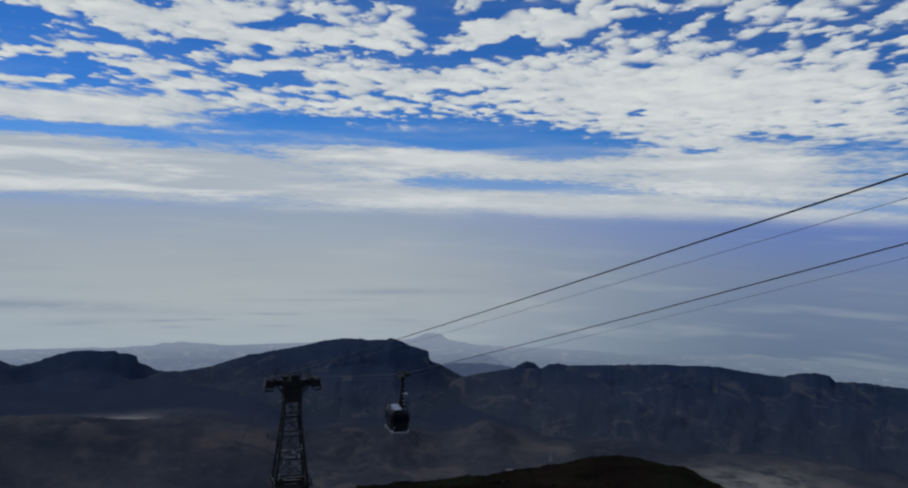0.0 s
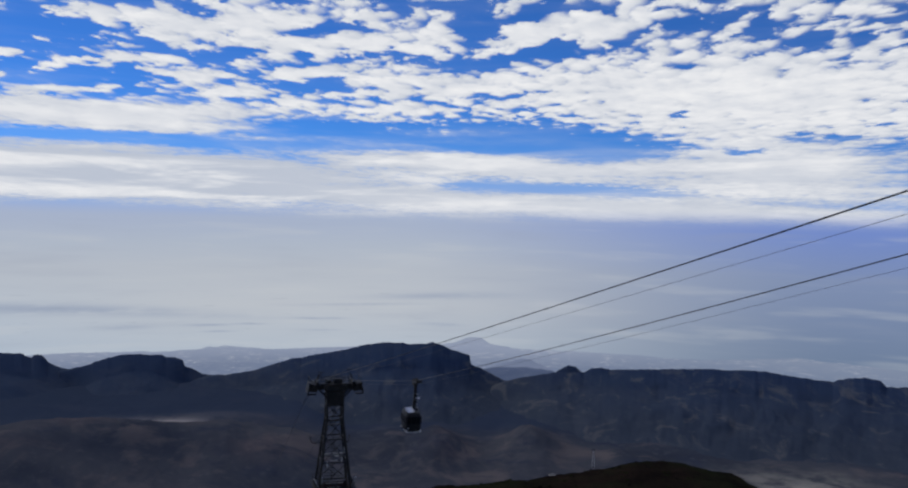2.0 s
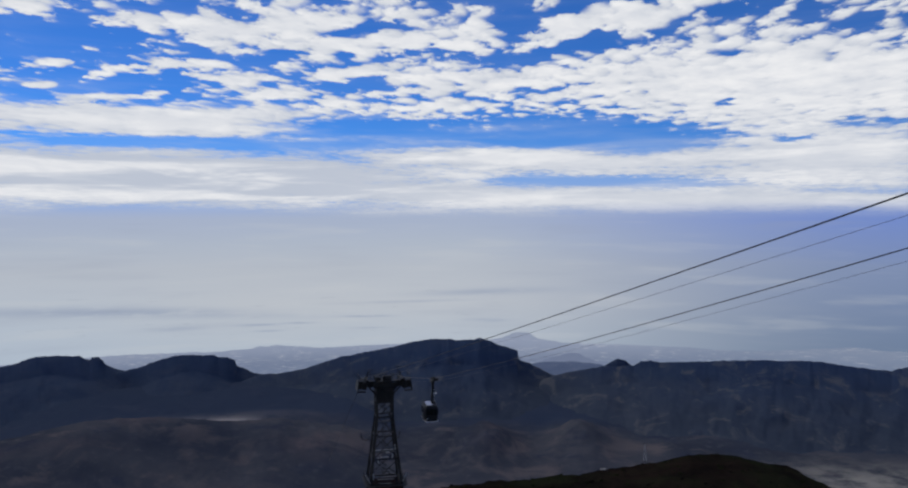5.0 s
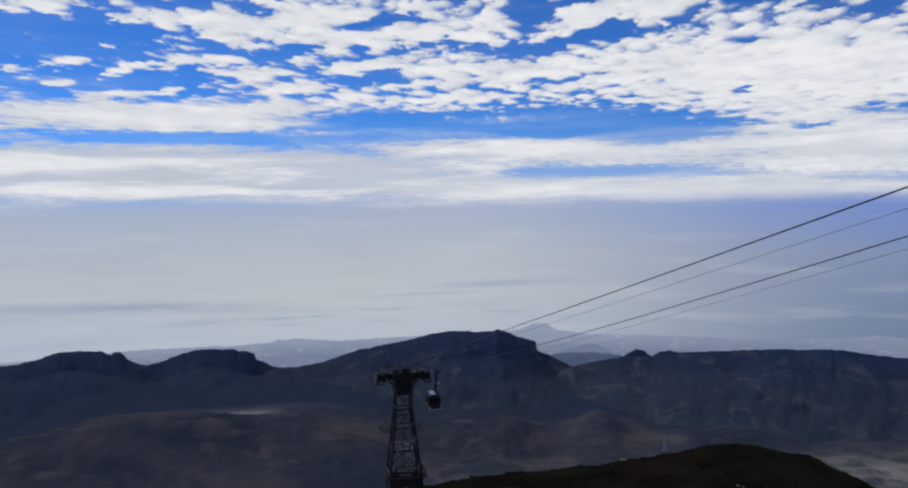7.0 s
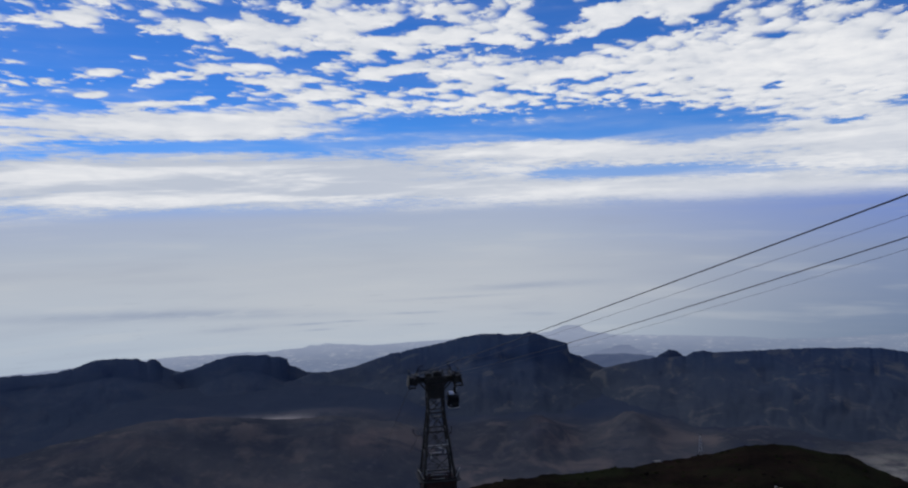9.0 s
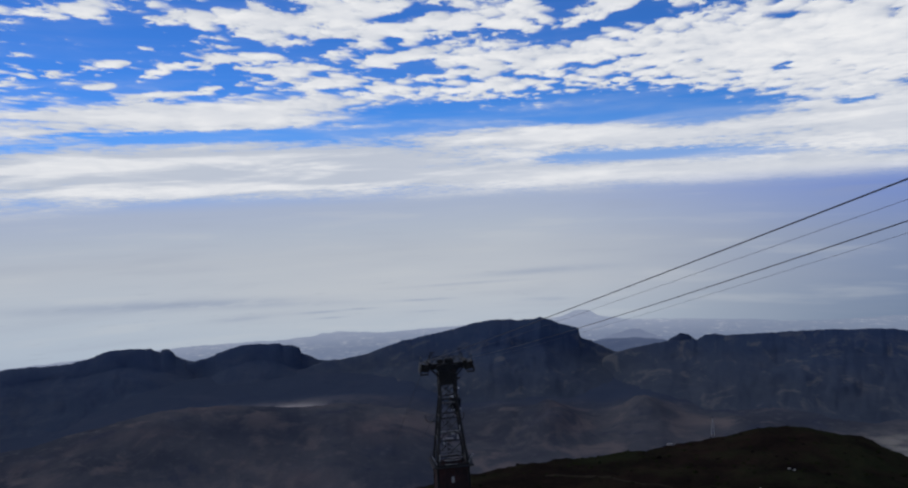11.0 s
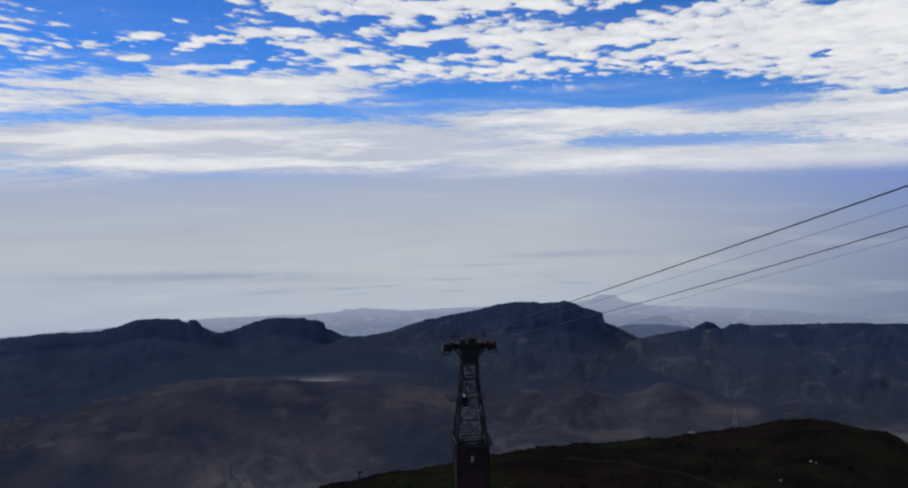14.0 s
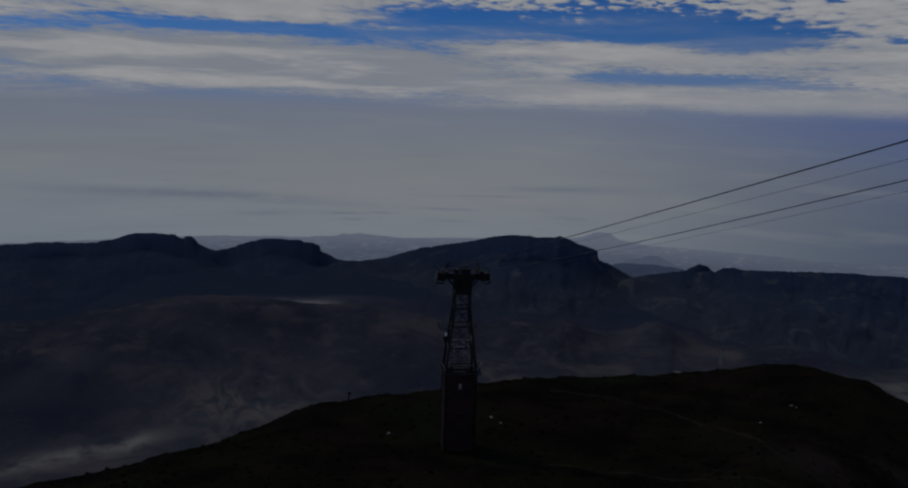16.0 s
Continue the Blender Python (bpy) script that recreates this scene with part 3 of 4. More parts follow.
def ground_height(x, y):
    """Height of the ground sheet at x, y (arrays)."""
    x, y = np.asarray(x, float), np.asarray(y, float)
    r = np.sqrt(x * x + y * y)
    az = np.degrees(np.arctan2(x, y))
    e, rc = crest(az)
    zc = rc * tan_deg(e)
    zt = np.minimum(-58.9 - 0.012 * (az + 10.9), zc + 7.0)
    rt = np.minimum(152.0, rc - 22)
    # from the terrace down to the tower's shoulder, then to the crest, then down to the plain
    t1 = np.clip((r - 2.2) / (70 - 2.2), 0, 1)
    z1 = -1.72 - 38.0 * t1 ** 0.9
    t2 = np.clip((r - 70) / (rt - 70), 0, 1)
    z2 = -39.72 + (zt + 39.72) * (t2 ** 0.8)
    t3 = np.clip((r - rt) / (rc - rt), 0, 1)
    z3 = zt + (zc - zt) * t3
    t4 = np.clip((r - rc) / (1500 - rc), 0, 1)
    z4 = zc + (FLOOR - zc) * (1 - (1 - t4) ** 1.35)
    z = np.where(r < 70, z1, np.where(r < rt, z2, np.where(r < rc, z3, z4)))
    near = np.clip((r - 20) / 60, 0, 1) * np.clip((700 - r) / 400, 0, 1)
    flat = 1 - np.exp(-(((x + 28.3) ** 2 + (y - 149) ** 2) / 90.0))
    z = z + near * flat * (1.5 * fbm(x / 26, y / 26, 3, 0.5, 3) + 0.8 * fbm(x / 6, y / 6, 4, 0.6, 5))
    far = np.clip((r - 900) / 500, 0, 1)
    z = z + far * (16 * fbm(x / 300, y / 300, 5, 0.55, 8) + 7 * (ridged(x / 120, y / 160, 4, 0.55, 2) - 0.5))
    # the dark lava plateau before the mesas
    top = 2820 * tan_deg(np.interp(az, [-50, -38, -29.8, -27.9, -26.1, -24.2, -22.3, -20.8, -19.2, -17.7, -15.3, -13.3, -9], [-13.9, -13.5, -12.39, -12.39, -12.49, -12.69, -13.00, -13.22, -13.20, -13.18, -13.54, -13.90, -15.2]))
    rise = ease((r - 2150) / 640) * (1 - ease((r - 2850) / 190)) * ease((az + 60) / 8) * ease((-8 - az) / 4)
    z = z + rise * np.maximum(top - FLOOR + 9 * fbm(az / 2, r / 300, 4, 0.55, 4), 0)
    z = z + 46 * ease((r - 2950) / 250) * ease((az + 36) / 6) * ease((-9 - az) / 5)
    # rubbly foothills before the wall
    for a0, r0, h0, sa, sr in ((3.0, 2880, 70, 2.0, 230), (-3.6, 2780, 82, 1.9, 220), (-6.8, 2900, 40, 1.6, 150), (9.5, 2780, 26, 2.4, 130)):
        hill = np.exp(-((az - a0) / sa) ** 2 - ((r - r0) / sr) ** 2)
        z = z + hill * (h0 + 0.4 * h0 * fbm(az * 0.5, r / 110, 3, 0.5, a0))
    # the outer slope towards the coast
    z = np.where(r > 3900, z - (r - 3900) * 0.3, z)
    return z


def make_ground():
    az = np.concatenate([np.arange(-180, -44, 4.0), np.arange(-44, 32, 0.11), np.arange(32, 180, 4.0)])
    r = np.concatenate([np.linspace(0.0, 60, 17), np.linspace(64, 300, 150), np.geomspace(305, 1400, 40), np.linspace(1420, 3600, 160),
                        np.linspace(3650, 4600, 12)])
    A, R = np.meshgrid(np.radians(az), r)
    X, Y = R * np.sin(A), R * np.cos(A)
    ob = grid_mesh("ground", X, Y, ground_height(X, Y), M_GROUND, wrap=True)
    tagged(ob, "dark volcanic slope of cinder falling to a wide lava plain", "ground", kind="structure")


make_ground()


# ================= mountains round the plain =================
def mountain(name, label, keys, rc, rb, seed, cliff=0.3, rough=1.0, mat=None):
    """A ridge: keys are (azimuth, elevation of the skyline) in degrees; rc and rb the distance of crest and foot."""
    ka, ke = [k[0] for k in keys], [k[1] for k in keys]
    az = np.arange(ka[0], ka[-1], 0.06)
    el = np.interp(az, ka, ke)
    zplain = rc * tan_deg(el)
    el = el + rough * (0.06 * fbm(az * 1.6, az * 0 + seed, 4, 0.6, seed) + 0.045 * fbm(az * 4.5, az * 0 + seed, 4, 0.7, seed + 3))
    ztop = rc * tan_deg(el)
    zfoot = FLOOR - 22.0
    # profile: 0 at the foot, 1 at the crest, then the far side
    u = np.concatenate([np.linspace(0, 0.8, 34), np.linspace(0.815, 1.0, 26)])
    shape = np.where(u < 0.82, (u / 0.82) ** 1.12 * (1 - cliff), 1 - cliff + cliff * (np.maximum(u - 0.82, 0) / 0.18) ** 0.7)
    U, AZ = np.meshgrid(u, az, indexing="ij")
    S = np.interp(U + 0.10 * np.sin(np.pi * U) * fbm(AZ * 0.5, U * 2 + seed, 4, 0.55, seed + 2), u, shape)
    bend = AZ + 1.2 * fbm(AZ * 0.25, U * 3 + seed, 3, 0.5, seed + 5)
    gully = ridged(bend * 0.32, U * 1.9 + seed, 4, 0.48, seed) - 0.55
    mass = fbm(AZ * 0.22, U * 1.5, 3, 0.5, seed + 9)
    inner = np.sin(np.pi * np.clip(U, 0, 1)) ** 0.8
    R = rb + (rc - rb) * U + inner * (rc - rb) / 800 * (-60 * gully - 130 * mass)
    padded = np.pad(zplain, 20, mode="edge")
    worn = np.min([padded[k:k + len(zplain)] for k in range(41)], axis=0)
    wide = np.convolve(np.pad(worn, 20, mode="edge"), np.ones(41) / 41, "valid")
    blend = ease((U - 0.8) / 0.2)
    top = wide[None, :] * (1 - blend) + ztop[None, :] * blend
    Z = zfoot + (top - zfoot) * np.clip(S + inner * (0.045 * gully + 0.06 * fbm(AZ * 0.7 + U * 2, U * 8, 4, 0.5, seed)), 0, 1)
    back = np.linspace(0.06, 1, 10)[:, None]
    Rb = rc + back * 380 + 0 * az[None, :]
    Zb = ztop[None, :] - (back ** 1.4) * (ztop[None, :] - zfoot)
    R, Z = np.concatenate([R, Rb]), np.concatenate([Z, Zb])
    A = np.radians(np.concatenate([AZ, np.repeat(az[None, :], 10, 0)]))
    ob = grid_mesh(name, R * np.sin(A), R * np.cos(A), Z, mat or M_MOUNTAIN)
    return tagged(ob, label, "mountain")


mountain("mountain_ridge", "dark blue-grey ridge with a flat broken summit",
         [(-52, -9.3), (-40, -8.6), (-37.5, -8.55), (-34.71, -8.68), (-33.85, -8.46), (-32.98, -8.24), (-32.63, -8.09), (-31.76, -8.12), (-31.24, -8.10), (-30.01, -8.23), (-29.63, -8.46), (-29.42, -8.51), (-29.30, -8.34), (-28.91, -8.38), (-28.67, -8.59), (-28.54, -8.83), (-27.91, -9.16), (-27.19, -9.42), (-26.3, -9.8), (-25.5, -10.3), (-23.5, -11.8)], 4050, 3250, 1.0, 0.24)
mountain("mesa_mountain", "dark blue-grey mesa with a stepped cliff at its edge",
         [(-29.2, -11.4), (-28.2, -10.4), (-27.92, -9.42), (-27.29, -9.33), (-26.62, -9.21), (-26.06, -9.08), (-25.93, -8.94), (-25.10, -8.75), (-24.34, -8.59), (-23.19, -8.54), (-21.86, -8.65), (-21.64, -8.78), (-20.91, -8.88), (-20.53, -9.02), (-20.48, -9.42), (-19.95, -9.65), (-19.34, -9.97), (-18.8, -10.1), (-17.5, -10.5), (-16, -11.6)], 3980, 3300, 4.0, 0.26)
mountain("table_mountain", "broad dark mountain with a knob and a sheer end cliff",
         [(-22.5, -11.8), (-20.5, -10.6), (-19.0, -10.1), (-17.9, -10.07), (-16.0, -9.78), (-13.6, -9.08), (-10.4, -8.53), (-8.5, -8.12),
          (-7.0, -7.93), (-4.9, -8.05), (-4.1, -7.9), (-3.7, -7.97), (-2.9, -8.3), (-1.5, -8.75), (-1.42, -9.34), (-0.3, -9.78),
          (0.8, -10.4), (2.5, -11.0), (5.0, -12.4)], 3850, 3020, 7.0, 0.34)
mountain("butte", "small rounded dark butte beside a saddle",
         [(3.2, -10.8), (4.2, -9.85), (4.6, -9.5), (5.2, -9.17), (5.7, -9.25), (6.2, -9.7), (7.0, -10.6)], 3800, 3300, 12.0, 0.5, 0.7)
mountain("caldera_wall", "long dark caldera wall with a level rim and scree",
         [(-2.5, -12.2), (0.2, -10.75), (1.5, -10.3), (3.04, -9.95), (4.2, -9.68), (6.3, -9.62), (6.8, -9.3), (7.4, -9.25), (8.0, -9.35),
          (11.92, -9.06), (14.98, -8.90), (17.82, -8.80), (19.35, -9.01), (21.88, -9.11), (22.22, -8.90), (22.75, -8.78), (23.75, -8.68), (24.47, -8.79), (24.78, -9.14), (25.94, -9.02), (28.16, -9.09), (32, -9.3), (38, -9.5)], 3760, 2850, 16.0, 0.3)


# ================= land and sea beyond =================
def far_land(name, label, keys, r, low, mat, seed, category):
    ka, ke = [k[0] for k in keys], [k[1] for k in keys]
    az = np.arange(ka[0], ka[-1], 0.08)
    top = r * tan_deg(np.interp(az, ka, ke) + 0.06 * fbm(az * 1.3, az * 0 + seed, 5, 0.6, seed))
    v = np.linspace(0, 1, 10)[:, None]
    Z = low + (top[None, :] - low) * v
    R = r - (1 - v) * 160 + 0 * az[None, :]
    A = np.radians(az)[None, :] + 0 * v
    ob = grid_mesh(name, R * np.sin(A), R * np.cos(A), Z, mat)
    return tagged(ob, label, category, kind="structure")


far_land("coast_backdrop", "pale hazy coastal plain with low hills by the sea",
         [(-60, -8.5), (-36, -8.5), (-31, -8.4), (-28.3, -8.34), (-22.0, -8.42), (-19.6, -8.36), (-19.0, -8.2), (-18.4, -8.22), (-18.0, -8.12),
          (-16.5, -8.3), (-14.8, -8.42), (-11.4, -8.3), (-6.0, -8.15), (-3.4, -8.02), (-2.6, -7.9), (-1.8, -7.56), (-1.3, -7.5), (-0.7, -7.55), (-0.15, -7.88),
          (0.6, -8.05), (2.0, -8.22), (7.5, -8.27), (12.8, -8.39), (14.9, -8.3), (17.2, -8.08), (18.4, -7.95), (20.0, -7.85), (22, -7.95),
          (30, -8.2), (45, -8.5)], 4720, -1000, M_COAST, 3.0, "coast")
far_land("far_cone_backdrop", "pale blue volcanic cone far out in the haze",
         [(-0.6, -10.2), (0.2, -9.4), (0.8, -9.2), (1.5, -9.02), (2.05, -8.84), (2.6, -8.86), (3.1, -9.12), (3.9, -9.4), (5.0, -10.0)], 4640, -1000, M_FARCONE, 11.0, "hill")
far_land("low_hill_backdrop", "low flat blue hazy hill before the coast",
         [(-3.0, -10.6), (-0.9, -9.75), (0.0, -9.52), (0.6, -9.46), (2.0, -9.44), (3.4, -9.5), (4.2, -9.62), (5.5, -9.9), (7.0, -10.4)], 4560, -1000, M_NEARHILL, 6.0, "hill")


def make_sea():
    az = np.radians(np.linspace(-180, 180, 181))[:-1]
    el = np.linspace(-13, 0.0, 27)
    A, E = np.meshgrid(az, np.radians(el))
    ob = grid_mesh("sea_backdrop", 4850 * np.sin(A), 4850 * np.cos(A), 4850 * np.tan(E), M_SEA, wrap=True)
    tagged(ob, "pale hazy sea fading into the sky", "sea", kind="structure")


make_sea()


# ================= the ropeway =================
LINE = -18.35                                   # degrees: the way the line runs downhill
DIR = Vector((math.sin(radians(180 + LINE)), math.cos(radians(180 + LINE)), 0))   # from the tower up to the station
SIDE = Vector((-DIR.y, DIR.x, 0))               # across the line, towards the valley lane's right
if SIDE.x < 0:
    SIDE = -SIDE
LANE_R = Vector((-24.5, 150.0, 0))              # where the right lane crosses the tower
LANE_GAP = 7.5
LANE_L = LANE_R - SIDE * LANE_GAP
TOWER = (LANE_R + LANE_L) / 2
SADDLE_Z = -28.95
ROPE_Z = -28.16
STATION = 186.0                                 # metres along the line from tower to station
SPEED, START = 6.85, 61.2                       # the cabin's travel


def cabin_s(t):
    return START - SPEED * t


def rope_z(s, lane, load=None):
    """Height of the track rope s metres above the tower; load: where a cabin weighs it down."""
    if s < 0:
        return ROPE_Z + s * 0.44
    slope, sag = (0.2224, 0.35) if lane == "l" else (0.2332, 1.16)
    z = ROPE_Z + s * slope - sag * 4 * (s / STATION) * (1 - s / STATION)
    if load is not None and 0 < load < STATION:
        dip = 0.0812 * (load * (STATION - load) / STATION) ** 0.83
        z -= dip * (s / load if s < load else (STATION - s) / (STATION - load))
    return z


def lane_point(base, s, z):
    return Vector((base.x + DIR.x * s, base.y + DIR.y * s, z))


def make_tower():
    """Lattice steel pylon on a clad base; local y runs up the line."""
    base_z = float(ground_height(np.array([TOWER.x]), np.array([TOWER.y]))[0])
    tw = empty("cable_car_tower", pose(TOWER.x, TOWER.y, base_z - 0.3, 0, 0, -LINE + 180))
    tagged(tw, "dark steel lattice cable car tower on a rust-red base", "tower")
    top = SADDLE_Z - base_z + 0.3 - 0.75          # underside of the head
    mid = top - 17.2                              # top of the clad base
    def half(z):
        if z > top - 5.2:
            return 1.42
        if z >= mid:
            return 1.42 + (2.82 - 1.42) * (top - 5.2 - z) / (top - 5.2 - mid)
        return 2.82
    cs = [(1, 1), (-1, 1), (-1, -1), (1, -1)]
    def corner(i, z):
        h = half(z)
        return Vector((cs[i % 4][0] * h, cs[i % 4][1] * h, z))
    for i in range(4):
        bm = bmesh.new()
        zs = [0, mid, top - 5.2, top]
        for a, b in zip(zs, zs[1:]):
            add_bar(bm, corner(i, a), corner(i, b), 0.34 if a < mid else 0.30)
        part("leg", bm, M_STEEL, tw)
        boxed("footing", (1.4, 1.4, 0.9), Matrix.Translation(corner(i, 0) + Vector((0, 0, 0.1))), M_ROCK, tw, 0.08, "dark concrete footing")
    # rings and crossed braces
    levels = [mid + 0.2, mid + 4.6, mid + 8.6, top - 5.2, top - 2.6, top - 0.2]
    for z in levels:
        for i in range(4):
            barred("girt", corner(i, z), corner(i + 1, z), 0.20, M_STEEL, tw)
    for a, b in zip(levels, levels[1:]):
        for i in range(4):
            barred("brace", corner(i, a), corner(i + 1, b), 0.13, M_STEEL, tw, 0.10)
            barred("brace", corner(i + 1, a), corner(i, b), 0.13, M_STEEL, tw, 0.10)
    # stiff panels just under the head
    for i in range(4):
        a, b = corner(i, top - 1.4), corner(i + 1, top - 1.4)
        c = (a + b) / 2
        rot = math.atan2(b.y - a.y, b.x - a.x)
        boxed("gusset_panel", ((b - a).length, 0.05, 2.6), Matrix.Translation(c) @ pose(0, 0, 0, 0, 0, math.degrees(rot)), M_STEEL, tw)
    # clad base: ribbed sheets between the legs
    for i in range(4):
        n = 9
        for k in range(n):
            f0, f1 = (k + 0.06) / n, (k + 0.94) / n
            bm = bmesh.new()
            lo0, lo1 = corner(i, 0.2).lerp(corner(i + 1, 0.2), f0), corner(i, 0.2).lerp(corner(i + 1, 0.2), f1)
            hi0, hi1 = corner(i, mid - 0.3).lerp(corner(i + 1, mid - 0.3), f0), corner(i, mid - 0.3).lerp(corner(i + 1, mid - 0.3), f1)
            out = ((lo0 + lo1) / 2)
            out = Vector((out.x, out.y, 0)).normalized() * (0.05 if k % 2 else 0.0)
            vs = [bm.verts.new(p + out) for p in (lo0, lo1, hi1, hi0)]
            f = bm.faces.new(vs)
            r = bmesh.ops.extrude_face_region(bm, geom=[f])
            inn = -Vector((out.x, out.y, 0)) - ((lo0 + lo1) / 2).normalized() * 0.06
            bmesh.ops.translate(bm, vec=inn, verts=[v for v in r["geom"] if isinstance(v, bmesh.types.BMVert)])
            part("cladding_sheet", bm, M_RUST, tw)
        barred("base_girt", corner(i, mid * 0.5), corner(i + 1, mid * 0.5), 0.22, M_STEEL, tw)
    # walkway round the top of the base with pale rails
    h = half(mid) + 0.55
    for i in range(4):
        a = Vector((cs[i][0] * h, cs[i][1] * h, mid + 0.05))
        b = Vector((cs[(i + 1) % 4][0] * h, cs[(i + 1) % 4][1] * h, mid + 0.05))
        barred("walkway", a, b, 0.9, M_STEEL, tw, 0.08)
        for dz in (0.6, 1.15):
            barred("handrail", a + Vector((0, 0, dz)), b + Vector((0, 0, dz)), 0.07, M_STEEL, tw)
        for k in range(4):
            p = a.lerp(b, k / 4)
            barred("rail_post", p, p + Vector((0, 0, 1.18)), 0.07, M_STEEL, tw)
    boxed("entrance_slab", (1.9, 0.9, 0.5), pose(-0.6, half(0) + 0.8, 0.55), M_STEEL_PALE, tw, 0.08, "pale slab at the tower's foot")
    # short pale props at the corners, seen against the dark steel
    for i in (0, 1):
        p = corner(i, mid + 0.2)
        barred("prop", p + Vector((cs[i][0] * 0.9, 0, 1.9)), p + Vector((0, 0, 0.1)), 0.14, M_STEEL_PALE, tw, label="pale galvanised prop")
    # pale bars and plates added as painted glints inside the lattice
    for z, fx, wd in ((mid + 1.0, 0.0, 1.5), (mid + 0.35, 0.1, 1.1), (mid + 4.9, 0.1, 0.7), (mid + 5.7, -0.15, 0.35)):
        hh = half(z)
        barred("tie_glint", (hh * fx - wd, hh - 0.1, z), (hh * fx + wd, hh - 0.1, z + 0.06), 0.13, M_STEEL_PALE, tw, label="pale bar painted as a glint on the lattice")
    for sx, z in ((-0.82, mid + 6.6), (-0.55, mid + 5.0), (0.62, mid + 4.3), (0.9, mid + 1.6)):
        hh = half(z)
        barred("stay_glint", (hh * sx, hh, z - 0.5), (hh * sx * 0.97, hh - 0.05, z + 0.55), 0.15, M_STEEL_PALE, tw, label="pale plate painted as a glint on the lattice")
    boxed("sign_plate", (0.5, 0.06, 1.1), pose(0.15, half(0) + 0.12, mid - 2.4), M_STEEL_PALE, tw, 0.0, "pale plate on the rust-red cladding")
    # ladder up the inside and landings
    for z in (mid + 5.2, mid + 10.8):
        hh = half(z) - 0.2
        boxed("landing", (hh * 1.9, hh * 1.1, 0.07), pose(0, -hh * 0.4, z), M_STEEL, tw)
        boxed("landing_rail", (hh * 1.9, 0.06, 0.08), pose(0, hh * 0.95, z + 1.0), M_STEEL_PALE if z < mid + 6 else M_STEEL, tw)
    bm = bmesh.new()
    for sx in (-0.22, 0.22):
        add_bar(bm, (sx, -0.5, mid), (sx, -0.3, top), 0.05)
    for k in range(int((top - mid) / 0.4)):
        add_bar(bm, (-0.22, -0.5 + 0.2 * k * 0.4 / (top - mid), mid + k * 0.4), (0.22, -0.5 + 0.2 * k * 0.4 / (top - mid), mid + k * 0.4), 0.04)
    part("ladder", bm, M_STEEL, tw)
    # curved side bracket
    for sx, reach in ((1, 2.3), (-1, 0.9)):
        z = mid + 8.0
        x0 = half(z) * sx
        bm = bmesh.new()
        prev = Vector((x0, 0, z + 0.2))
        for k in range(1, 9):
            f = k / 8
            cur = Vector((x0 + sx * reach * math.sin(f * 1.7), 0, z - 0.45 * math.sin(f * 3.1) + 1.0 * f * f * f))
            add_bar(bm, prev, cur, 0.13)
            prev = cur
        part("side_bracket", bm, M_STEEL, tw)
    # head: crossbeam, arms, saddles, rollers, rails and posts
    hz = top
    boxed("crossbeam", (8.6, 1.5, 1.0), pose(0, 0, hz + 0.62), M_STEEL, tw, 0.06)
    boxed("cap_beam", (3.9, 3.0, 0.9), pose(0, 0, hz + 0.45), M_STEEL, tw, 0.06)
    for sx in (-1, 1):
        xx = sx * LANE_GAP / 2
        boxed("arm_box", (1.7, 2.6, 1.35), pose(xx + sx * 0.25, 0, hz + 0.55, 0, sx * -9, 0), M_STEEL, tw, 0.08)
        boxed("arm_plate", (0.18, 3.4, 1.7), pose(xx + sx * 1.0, 0, hz + 0.5, 0, sx * -12, 0), M_STEEL, tw, 0.03)
        barred("knee_brace", (sx * 1.5, 0.9, hz - 1.3), (sx * 3.0, 0.9, hz + 0.3), 0.22, M_STEEL, tw)
        barred("knee_brace", (sx * 1.5, -0.9, hz - 1.3), (sx * 3.0, -0.9, hz + 0.3), 0.22, M_STEEL, tw)
        bm = bmesh.new()
        n = 12
        for k in range(n):
            y0, y1 = -2.6 + 5.2 * k / n, -2.6 + 5.2 * (k + 1) / n
            z0, z1 = [hz + 1.52 - y * y * 0.022 for y in (y0, y1)]
            add_bar(bm, (xx, y0, z0 - 0.17), (xx, y1, z1 - 0.17), 0.26, 0.30)
        for y in (-1.2, 0.0, 1.2):
            add_bar(bm, (xx, y, hz + 0.9), (xx, y, hz + 1.4), 0.22)
        part("saddle", bm, M_STEEL, tw)
        for k in range(5):
            bm = bmesh.new()
            bmesh.ops.create_cone(bm, cap_ends=True, segments=14, radius1=0.26, radius2=0.26, depth=0.14,
                                  matrix=pose(xx - sx * 0.55, -1.6 + 0.8 * k, hz + 1.15, 0, 90, 0))
            part("roller", bm, M_STEEL, tw)
        for y in (-1.4, 1.4):
            barred("rail_post", (xx + sx * 0.8, y, hz + 1.1), (xx + sx * 0.8, y, hz + 2.35), 0.08, M_STEEL, tw)
        barred("handrail", (xx + sx * 0.8, -1.4, hz + 2.3), (xx + sx * 0.8, 1.4, hz + 2.3), 0.08, M_STEEL, tw)
        barred("lifting_frame", (xx - sx * 0.7, 0, hz + 1.0), (xx - sx * 0.95, 0, hz + 2.9), 0.16, M_STEEL, tw)
        barred("lifting_frame", (xx - sx * 0.1, 0, hz + 1.0), (xx - sx * 0.95, 0, hz + 2.9), 0.12, M_STEEL, tw)
    boxed("machine_box", (1.5, 1.3, 0.95), pose(-0.5, 0.2, hz + 1.55), M_STEEL, tw, 0.05)
